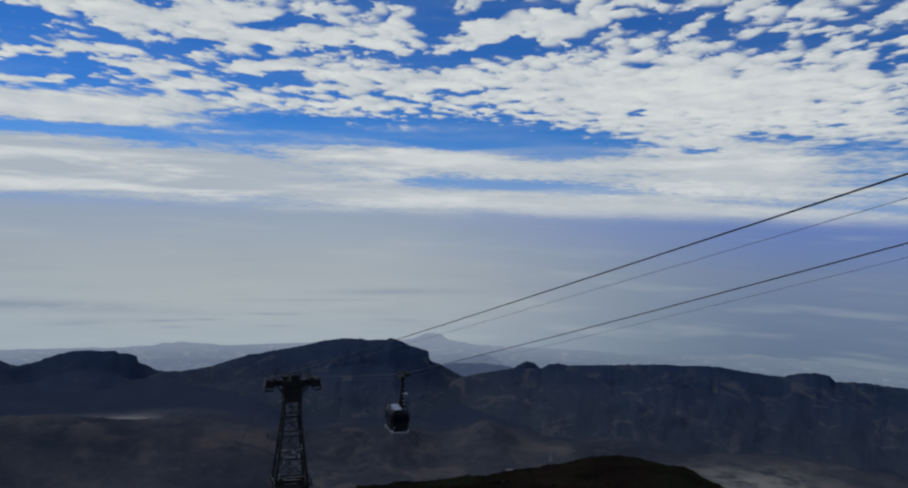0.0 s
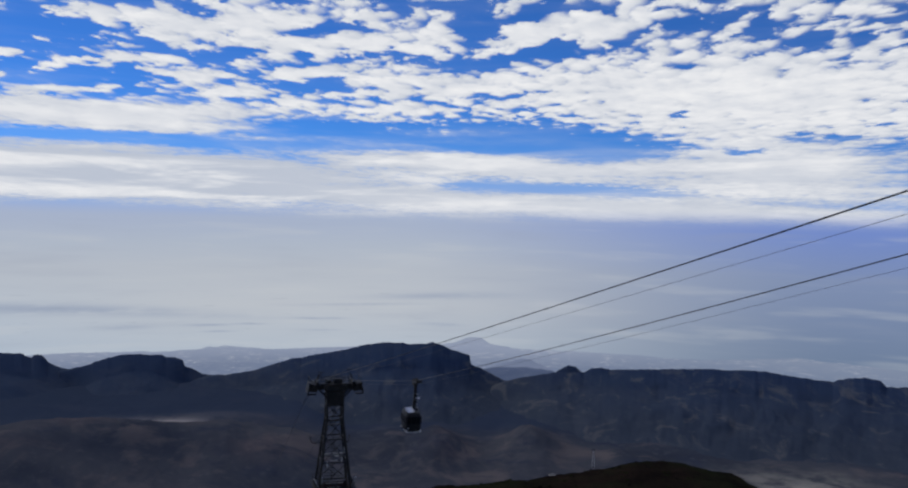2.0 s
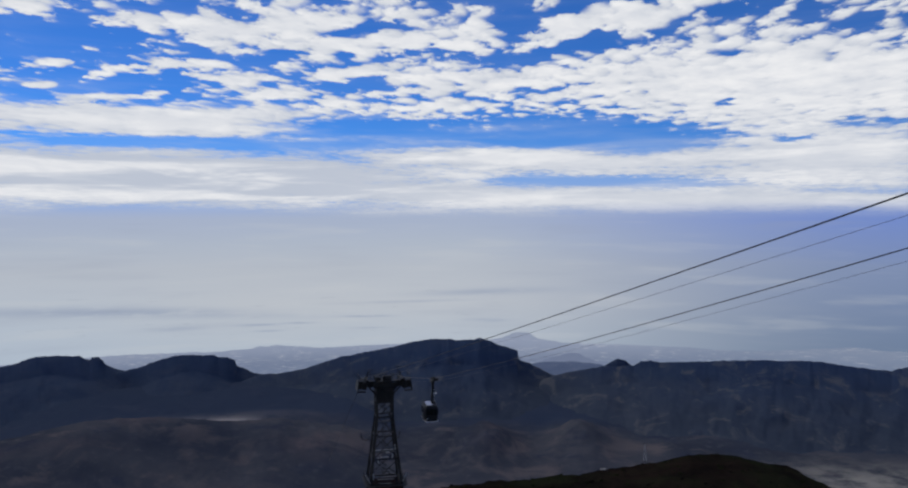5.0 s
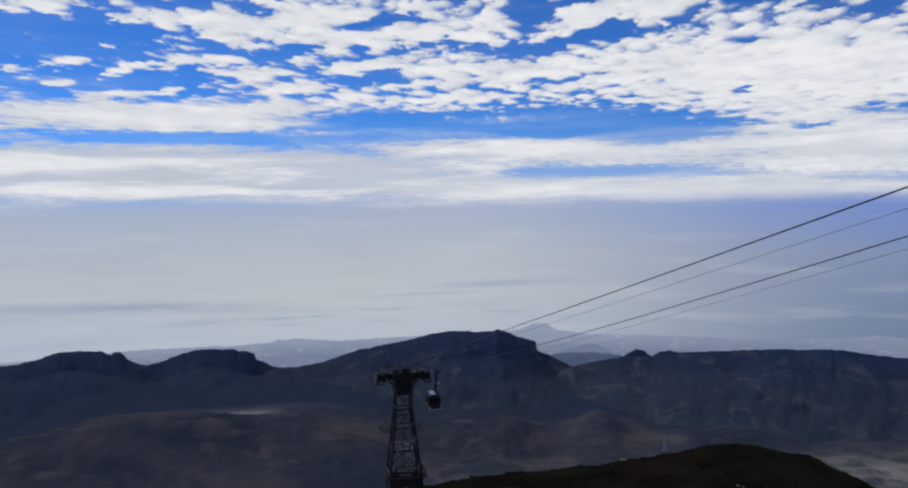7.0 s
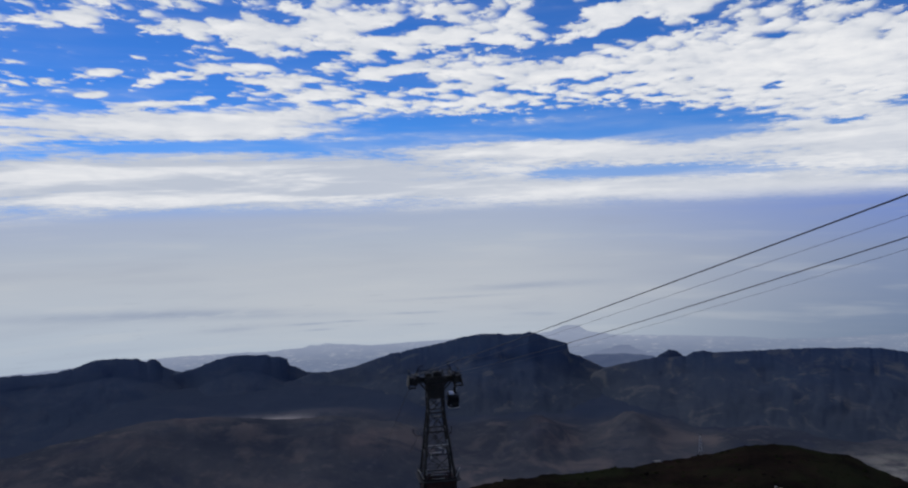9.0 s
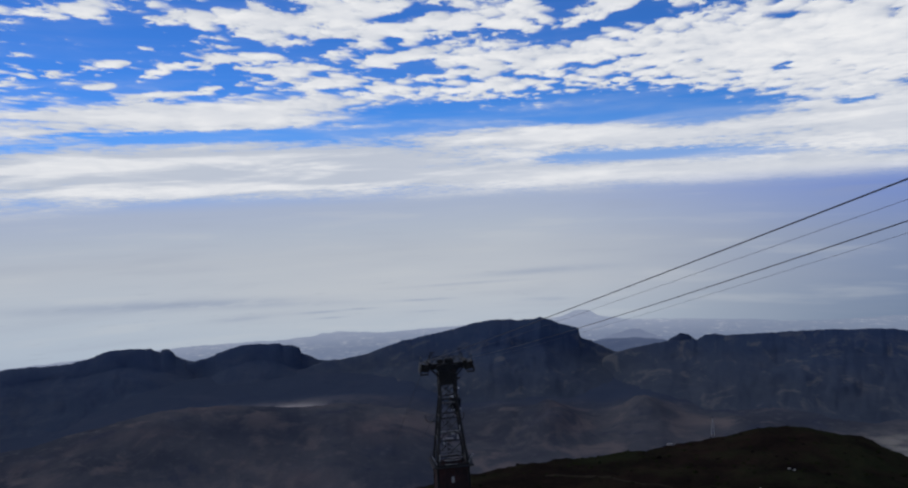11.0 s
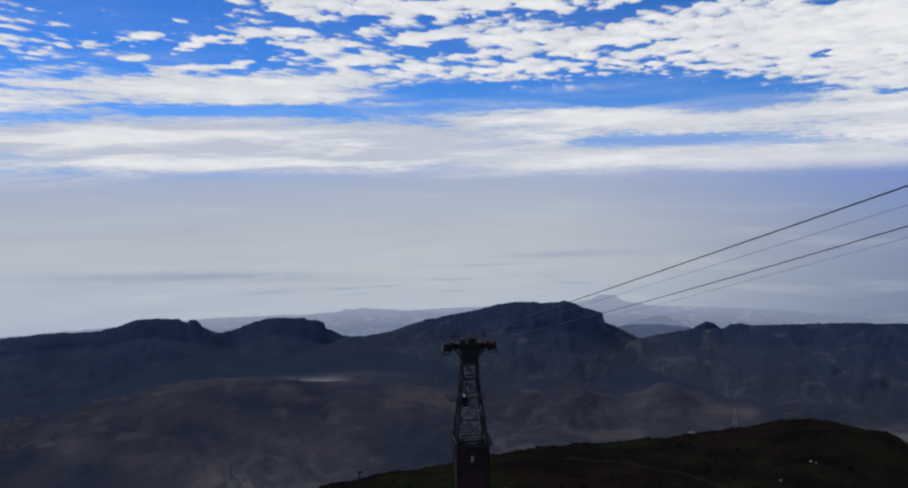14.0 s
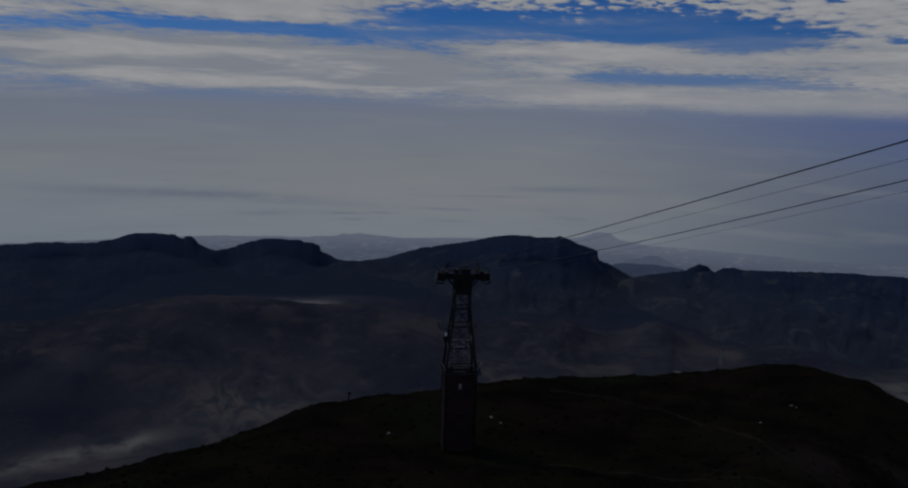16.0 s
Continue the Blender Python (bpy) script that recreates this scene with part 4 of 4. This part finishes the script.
    boxed("machine_box", (0.9, 1.0, 0.7), pose(1.1, -0.2, hz + 1.45), M_STEEL, tw, 0.05)
    for sx, h in ((-1, 2.6), (1, 2.2)):
        bm = bmesh.new()
        add_bar(bm, (sx * 2.5, 0.3, hz + 1.0), (sx * 2.5, 0.3, hz + 1.0 + h), 0.1)
        add_bar(bm, (sx * 2.5 - 0.5, 0.3, hz + 1.0 + h), (sx * 2.5 + 0.5, 0.3, hz + 1.0 + h), 0.09)
        part("antenna", bm, M_STEEL, tw)
    boxed("work_platform", (2.2, 3.2, 0.09), pose(0, 0, hz + 1.12), M_STEEL, tw)
    for sx in (-1, 1):
        boxed("hanging_step", (1.5, 1.0, 0.1), pose(sx * (LANE_GAP / 2 + 0.5), 1.5, hz - 0.5), M_STEEL, tw)
        barred("step_stay", (sx * (LANE_GAP / 2 + 1.1), 1.5, hz - 0.5), (sx * (LANE_GAP / 2 + 0.9), 1.2, hz + 0.8), 0.1, M_STEEL, tw)
        boxed("wheel_cover", (0.5, 3.8, 0.7), pose(sx * (LANE_GAP / 2 - 0.6), 0, hz + 1.3), M_STEEL, tw, 0.12)
        boxed("lamp_box", (0.3, 0.3, 0.25), pose(sx * (LANE_GAP / 2 + 0.9), 1.5, hz + 1.3), M_STEEL, tw, 0.03)
    for x in (-1.6, -0.5, 0.6, 1.7):
        barred("rail_post", (x, -0.7, hz + 1.1), (x, -0.7, hz + 2.2), 0.08, M_STEEL, tw)
        barred("rail_post", (x, 0.7, hz + 1.1), (x, 0.7, hz + 2.2), 0.08, M_STEEL, tw)
    for y in (-0.7, 0.7):
        barred("handrail", (-2.6, y, hz + 2.2), (2.6, y, hz + 2.2), 0.08, M_STEEL, tw)
        barred("handrail", (-2.6, y, hz + 1.65), (2.6, y, hz + 1.65), 0.06, M_STEEL, tw)
    return tw


make_tower()


# the ropes of the lane that carries no cabin here
def fixed_rope(name, label, base, lane, drop, radius):
    bm = bmesh.new()
    n = 40
    pts = []
    for k in range(n + 1):
        s = STATION * k / n
        pts.append(lane_point(base, s, rope_z(s, lane) - drop))
    for a, b in zip(pts, pts[1:]):
        add_rod(bm, a, b, radius, 8)
    below = [lane_point(base, -6.0 * k, rope_z(-6.0 * k, lane) - drop) for k in range(16)]
    for a, b in zip(below, below[1:]):
        add_rod(bm, a, b, radius, 8)
    ob = part(name, bm, M_ROPE, None)
    return tagged(ob, label, "cable", group="ropeway cables")


fixed_rope("track_rope", "dark steel track rope sloping from tower to station", LANE_L, "l", 0.0, 0.027)
fixed_rope("haul_rope", "thin steel haul rope under the track rope", LANE_L, "l", 0.58, 0.0075)

# the ropes of the cabin's lane: rigid lengths that sink under the passing load
PIECE = 6.2
MOVING = []


def moving_rope(name, label, drop, radius):
    root = empty(name, Matrix.Translation((LANE_R.x, LANE_R.y, 0)))
    tagged(root, label, "cable", group="ropeway cables")
    for k in range(int(STATION / PIECE)):
        bm = bmesh.new()
        add_rod(bm, (0, 0, -0.05), (0, 0, PIECE * 1.045), radius, 8)
        MOVING.append((part("rope_length", bm, M_ROPE, root), k * PIECE, drop))
    bm = bmesh.new()
    below = [lane_point(Vector((0, 0, 0)), -6.0 * k, rope_z(-6.0 * k, "r") - drop) for k in range(16)]
    for a, b in zip(below, below[1:]):
        add_rod(bm, a, b, radius, 8)
    part("lower_length", bm, M_ROPE, root)


moving_rope("track_rope", "dark steel track rope carrying the cabin", 0.0, 0.027)
moving_rope("haul_rope", "thin steel haul rope pulling the cabin", 0.5, 0.0075)


def make_cabin():
    """Gondola cabin with its hanger; origin at the rope, local y runs up the line."""
    cb = empty("cable_car_cabin")
    tagged(cb, "dark cable car cabin with a painted roof glint hanging from its carriage", "cable car")
    top, bot = -3.85, -6.12
    w, l, bx = 2.0, 3.2, 0.45                       # the hanger stands off the cabin's middle by bx
    mz = (top + bot) / 2
    bm = bmesh.new()
    add_box(bm, (w, l, top - bot), pose(0, 0, mz), 0.26)
    for v in bm.verts:                              # tapers a little to floor and roof
        f = abs(v.co.z - mz) / ((top - bot) / 2)
        v.co.x = v.co.x * (1 - 0.08 * f * f) + bx
        v.co.y *= 1 - 0.05 * f * f
    body = part("body", bm, M_CABIN, cb, "dark painted cabin shell", True)
    bm = bmesh.new()
    add_box(bm, (w * 0.84, l * 0.9, 0.2), pose(bx, 0, top + 0.05), 0.08)
    roof = part("roof", bm, M_ROOF_DARK, cb, "grey aluminium roof", True)
    # added bright plate that paints the sky's highlight on the roof
    boxed("roof_glint", (0.95, 1.7, 0.14), pose(bx + 0.28, 0.45, top + 0.26, -9, 4, 0), M_ROOF_GLINT, roof, 0.05, "bright plate painted as the roof's glint")
    boxed("roof_box", (0.5, 0.9, 0.3), pose(bx - 0.55, -0.3, top + 0.28), M_STEEL, roof, 0.04)
    for x in (bx - w * 0.4, bx + w * 0.4):
        bm = bmesh.new()
        add_bar(bm, (x, -l * 0.42, top + 0.42), (x, l * 0.42, top + 0.42), 0.05)
        for y in (-l * 0.42, 0, l * 0.42):
            add_bar(bm, (x, y, top + 0.1), (x, y, top + 0.42), 0.05)
        part("roof_rail", bm, M_STEEL, cb)
    boxed("skirt", (w * 0.88, l * 0.94, 0.10), pose(bx, 0, bot - 0.02), M_TRIM, cb, 0.04, "pale bumper strip round the floor")
    for sx in (-1, 1):
        for sy in (-1, 1):
            boxed("corner_bumper", (0.16, 0.16, 0.34), pose(bx + sx * w * 0.43, sy * l * 0.46, bot + 0.12), M_TRIM, cb, 0.04, "pale corner bumper")
    wz = mz + 0.32
    for sy in (-1, 1):
        for k in range(3):
            boxed("window_pane", (0.5, 0.03, 0.9), pose(bx - 0.56 + 0.56 * k, sy * (l / 2 - 0.008), wz), M_GLASS, body)
        boxed("end_lamp", (0.16, 0.06, 0.1), pose(bx + 0.7, sy * (l / 2 - 0.02), mz - 0.6), M_TRIM, body)
    for sx in (-1, 1):
        for k in range(4):
            if k in (1, 2):
                boxed("door_leaf", (0.05, 0.72, 1.85), pose(bx + sx * (w / 2 - 0.012), -1.13 + 0.755 * k, mz - 0.05), M_CABIN, body)
            boxed("window_pane", (0.03, 0.6, 0.9), pose(bx + sx * (w / 2 + 0.01), -1.13 + 0.755 * k, wz), M_GLASS, body)
    # hanger: one tapered arm with rungs, and the carriage with its wheels
    bm = bmesh.new()
    add_bar(bm, (bx * 0.35, 0, top + 0.1), (-0.05, 0, -1.9), 0.30, 0.44)
    add_bar(bm, (-0.05, 0, -1.9), (0.0, 0, -0.35), 0.24, 0.36)
    hanger = part("hanger", bm, M_STEEL, cb, "dark steel hanger arm")
    boxed("hanger_step", (0.6, 0.5, 0.08), pose(-0.32, 0, -2.2), M_TRIM, hanger)
    for k in range(5):
        barred("rung", (-0.32, 0.2, top + 0.5 + 0.42 * k), (0.0, 0.2, top + 0.5 + 0.42 * k), 0.05, M_STEEL_PALE, hanger)
    bm = bmesh.new()
    add_box(bm, (0.28, 2.8, 0.32), pose(0.0, 0, -0.26, 13, 0, 0), 0.05)
    add_box(bm, (0.46, 0.8, 0.55), pose(0, 0, -0.42), 0.06)
    car = part("carriage", bm, M_STEEL, cb, "dark running carriage on the rope")
    boxed("brake_box", (0.75, 0.5, 0.35), pose(-0.45, 0.1, -0.1), M_STEEL, car, 0.04)
    for k in range(6):
        y = -1.25 + 0.5 * k
        bm = bmesh.new()
        bmesh.ops.create_cone(bm, cap_ends=True, segments=16, radius1=0.17, radius2=0.17, depth=0.12,
                              matrix=pose(0, y, 0.15 + y * 0.228, 0, 90, 0))
        part("wheel", bm, M_STEEL, car)
    return cb


cabin = make_cabin()


# ================= things on the high slope =================
def on_ground(x, y):
    return float(ground_height(np.array([x]), np.array([y]))[0])


def polar(az, r):
    return r * math.sin(radians(az)), r * math.cos(radians(az))


def rock_mesh(bm, m, seed):
    rnd = random.Random(seed)
    r = bmesh.ops.create_icosphere(bm, subdivisions=2, radius=1.0, matrix=Matrix.Identity(4))
    off = Vector((rnd.uniform(-50, 50), rnd.uniform(-50, 50), rnd.uniform(-50, 50)))
    for v in r["verts"]:
        k = 1 + 0.42 * noise.noise(v.co * 1.3 + off) + 0.16 * noise.noise(v.co * 3.5 + off)
        v.co = m @ (v.co * k)


def boulder(az, r, size, mat, label, seed):
    x, y = polar(az, r)
    bm = bmesh.new()
    rock_mesh(bm, Matrix.Diagonal((size, size * 0.8, size * 0.62, 1)), seed)
    ob = part("boulder", bm, mat, None)
    ob.matrix_basis = pose(x, y, on_ground(x, y) + size * 0.25, 0, 0, seed * 47)
    return tagged(ob, label, "rock", group="boulders on the slope")


for k, (az, r, size) in enumerate([(-19.2, 172, 0.9), (-6.2, 172, 1.0), (-4.6, 168, 1.3), (-3.0, 180, 0.9), (14.0, 205, 1.2), (1.5, 178, 0.8),
                                   (-15.5, 178, 0.7), (7.0, 190, 1.0), (17.5, 190, 1.3), (-24, 168, 1.0), (-12.5, 128, 0.8), (3.5, 222, 1.2)]):
    boulder(az, r, size * 0.55, M_ROCK, "rough black lava boulder on the slope", k + 1)
for k, (az, r, size) in enumerate([(-15.6, 165, 0.42), (-8.3, 175, 0.42), (-7.6, 172, 0.32), (11.7, 205, 0.42), (12.0, 203, 0.3), (9.9, 186, 0.25)]):
    boulder(az, r, size, M_PALE_ROCK, "pale stone lying on the dark slope", k + 40)


def scattered(name, label, count, smin, smax, mat, seed):
    rnd = random.Random(seed)
    base = bmesh.new()
    bmesh.ops.create_icosphere(base, subdivisions=1, radius=1.0)
    bv = np.array([v.co[:] for v in base.verts])
    bf = np.array([[v.index for v in f.verts] for f in base.faces])
    base.free()
    rng = np.random.RandomState(seed)
    az = rng.uniform(-38, 26, count)
    rr = rng.uniform(95, 262, count)
    X, Y = rr * np.sin(np.radians(az)), rr * np.cos(np.radians(az))
    Z = ground_height(X, Y)
    size = smin + (smax - smin) * rng.uniform(0, 1, count) ** 3
    verts = bv[None] * (1 + 0.45 * rng.uniform(-1, 1, (count, len(bv), 1))) * size[:, None, None] * np.array([1, 1, 0.6])
    verts = verts + np.stack([X, Y, Z], 1)[:, None, :]
    faces = bf[None] + (np.arange(count) * len(bv))[:, None, None]
    me = bpy.data.meshes.new(name)
    me.from_pydata(verts.reshape(-1, 3).tolist(), [], faces.reshape(-1, 3).tolist())
    me.materials.append(mat)
    return tagged(new(name, me), label, "rocks", kind="stuff")


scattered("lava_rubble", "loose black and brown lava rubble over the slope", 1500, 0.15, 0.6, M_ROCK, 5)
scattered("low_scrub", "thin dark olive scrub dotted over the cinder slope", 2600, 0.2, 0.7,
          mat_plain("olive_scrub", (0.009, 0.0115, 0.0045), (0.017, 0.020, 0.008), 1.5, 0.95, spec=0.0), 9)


def trail(name, label, stops, width):
    """A beaten path laid on the slope through (azimuth, distance) stops."""
    pts = [Vector((*polar(a, r), 0)) for a, r in stops]
    line = []
    for a, b in zip(pts, pts[1:]):
        n = max(2, int((b - a).length / 2.0))
        line += [a.lerp(b, k / n) for k in range(n)]
    line.append(pts[-1])
    L = np.array([[p.x, p.y] for p in line])
    for _ in range(6):
        L[1:-1] = (L[:-2] + L[2:] + 2 * L[1:-1]) / 4
    t = np.gradient(L, axis=0)
    t /= np.linalg.norm(t, axis=1)[:, None]
    nrm = np.stack([-t[:, 1], t[:, 0]], 1)
    rows = []
    for o in (-1, -0.5, 0, 0.5, 1):
        wob = 1 + 0.3 * fbm(L[:, 0] / 4 + o * 9, L[:, 1] / 4, 3, 0.5, 2)
        q = L + nrm * (o * width / 2 * wob)[:, None]
        rows.append(np.column_stack([q, ground_height(q[:, 0], q[:, 1]) + (0.10 if abs(o) < 1 else -0.15)]))
    R = np.array(rows)
    ob = grid_mesh(name, R[:, :, 0], R[:, :, 1], R[:, :, 2], M_PATH)
    return tagged(ob, label, "path", kind="structure")


trail("path_upper", "pale trodden cinder path across the slope", [(-9.5, 150), (-6, 146), (0, 143), (6, 140), (13, 137), (22, 132)], 2.0)
trail("path_crest", "faint cinder path climbing along the crest", [(-4.2, 206), (-0.3, 205), (4.4, 192), (8.1, 177), (11.4, 165), (15.0, 152)], 1.8)


def make_house(az, r, w, d, h, turn, label):
    """A low pale building of the valley station, far below."""
    x, y = polar(az, r)
    hs = empty("valley_building", pose(x, y, on_ground(x, y) - 0.5, 0, 0, turn))
    tagged(hs, label, "building", group="valley station buildings")
    boxed("wall", (w, d, h), pose(0, 0, h / 2), M_WHITE, hs)
    bm = bmesh.new()
    lo = [bm.verts.new((sx * (w / 2 + 0.8), sy * (d / 2 + 0.8), h + 0.02)) for sx, sy in ((-1, -1), (1, -1), (1, 1), (-1, 1))]
    hi = [bm.verts.new((sx * w / 2, 0, h + 2.0)) for sx in (-1, 1)]
    for f in ((0, 1, 2, 3), (0, 4, 5, 1), (2, 5, 4, 3), (0, 3, 4), (1, 5, 2)):
        bm.faces.new([(lo + hi)[k] for k in f])
    part("roof", bm, M_CONCRETE, hs)
    for k in range(int(w / 5)):
        boxed("window", (2.2, 0.2, 2.0), pose(-w / 2 + 3 + 5 * k, -d / 2 - 0.06, h * 0.55), M_GLASS, hs)


M_WHITE = mat_plain("whitewashed_wall", (0.42, 0.39, 0.35), (0.55, 0.52, 0.47), 0.1, 0.8)
make_house(4.25, 2568, 15, 10, 4.5, 20, "pale low building of the valley station on the plain")
make_house(4.75, 2560, 24, 10, 4, -8, "long pale building of the valley station on the plain")
make_house(5.4, 2578, 11, 9, 4, 5, "small pale building of the valley station on the plain")


def trail_post(az, r, h):
    x, y = polar(az, r)
    bm = bmesh.new()
    add_bar(bm, (0, 0, -0.3), (0, 0, h), 0.28)
    add_box(bm, (0.9, 0.12, 0.5), pose(0.2, 0, h - 0.3), 0.02)
    ob = part("trail_post", bm, M_STEEL, None)
    ob.matrix_basis = pose(x, y, on_ground(x, y))
    tagged(ob, "dark marker post standing on the crest", "post")


trail_post(-18.45, 198, 1.9)


def far_pylon():
    """The next tower down the line, far below on the plain's edge."""
    x, y = polar(7.05, 2700)
    z = on_ground(x, y)
    py = empty("distant_pylon", pose(x, y, z - 1))
    tagged(py, "thin pale steel pylon far below on the plain", "tower")
    H = 54.0
    cs = [(1, 1), (-1, 1), (-1, -1), (1, -1)]
    for i in range(4):
        barred("leg", (cs[i][0] * 4.4, cs[i][1] * 4.4, 0), (cs[i][0] * 1.5, cs[i][1] * 1.5, H), 0.9, M_STEEL_PALE, py)
    for z0 in np.linspace(4, H - 4, 7):
        h = 4.4 - 2.9 * z0 / H
        for i in range(4):
            j = (i + 1) % 4
            barred("girt", (cs[i][0] * h, cs[i][1] * h, z0), (cs[j][0] * h, cs[j][1] * h, z0), 0.5, M_STEEL_PALE, py)
    barred("crossarm", (-6, 0, H), (6, 0, H), 1.6, M_STEEL, py)


far_pylon()


# plain station wall behind the camera, into which the ropes run
def make_station():
    c = (LANE_L + LANE_R) / 2 + DIR * (STATION + 1.0)
    g = on_ground(c.x, c.y)
    bm = bmesh.new()
    add_box(bm, (20, 2.0, 26), pose(0, 0, 6))
    ob = part("wall_station", bm, M_CONCRETE, None)
    ob.matrix_basis = pose(c.x, c.y, g, 0, 0, -LINE)
    tagged(ob, "plain concrete station wall that holds the rope ends", "wall", kind="structure")


make_station()


# ================= what moves =================
def motions():
    times = [k * 0.5 for k in range(33)]
    rows = []
    for t in times:
        s = cabin_s(t)
        p = lane_point(LANE_R, s, rope_z(s, "r", s) + (0.0 if abs(s) > 4 else 0.1))
        rows.append((t, pose(p.x, p.y, p.z, 0, 0, -LINE + 180)))
    walk(cabin, rows)
    zero = Vector((0, 0, 0))
    for ob, s0, drop in MOVING:
        keyed = []
        for t in times[::2]:
            load = cabin_s(t)
            a = lane_point(zero, s0, rope_z(s0, "r", load) - drop)
            b = lane_point(zero, s0 + PIECE, rope_z(s0 + PIECE, "r", load) - drop)
            keyed.append((t, Matrix.Translation(a) @ (b - a).to_track_quat("Z", "Y").to_matrix().to_4x4()))
        walk(ob, keyed)


motions()
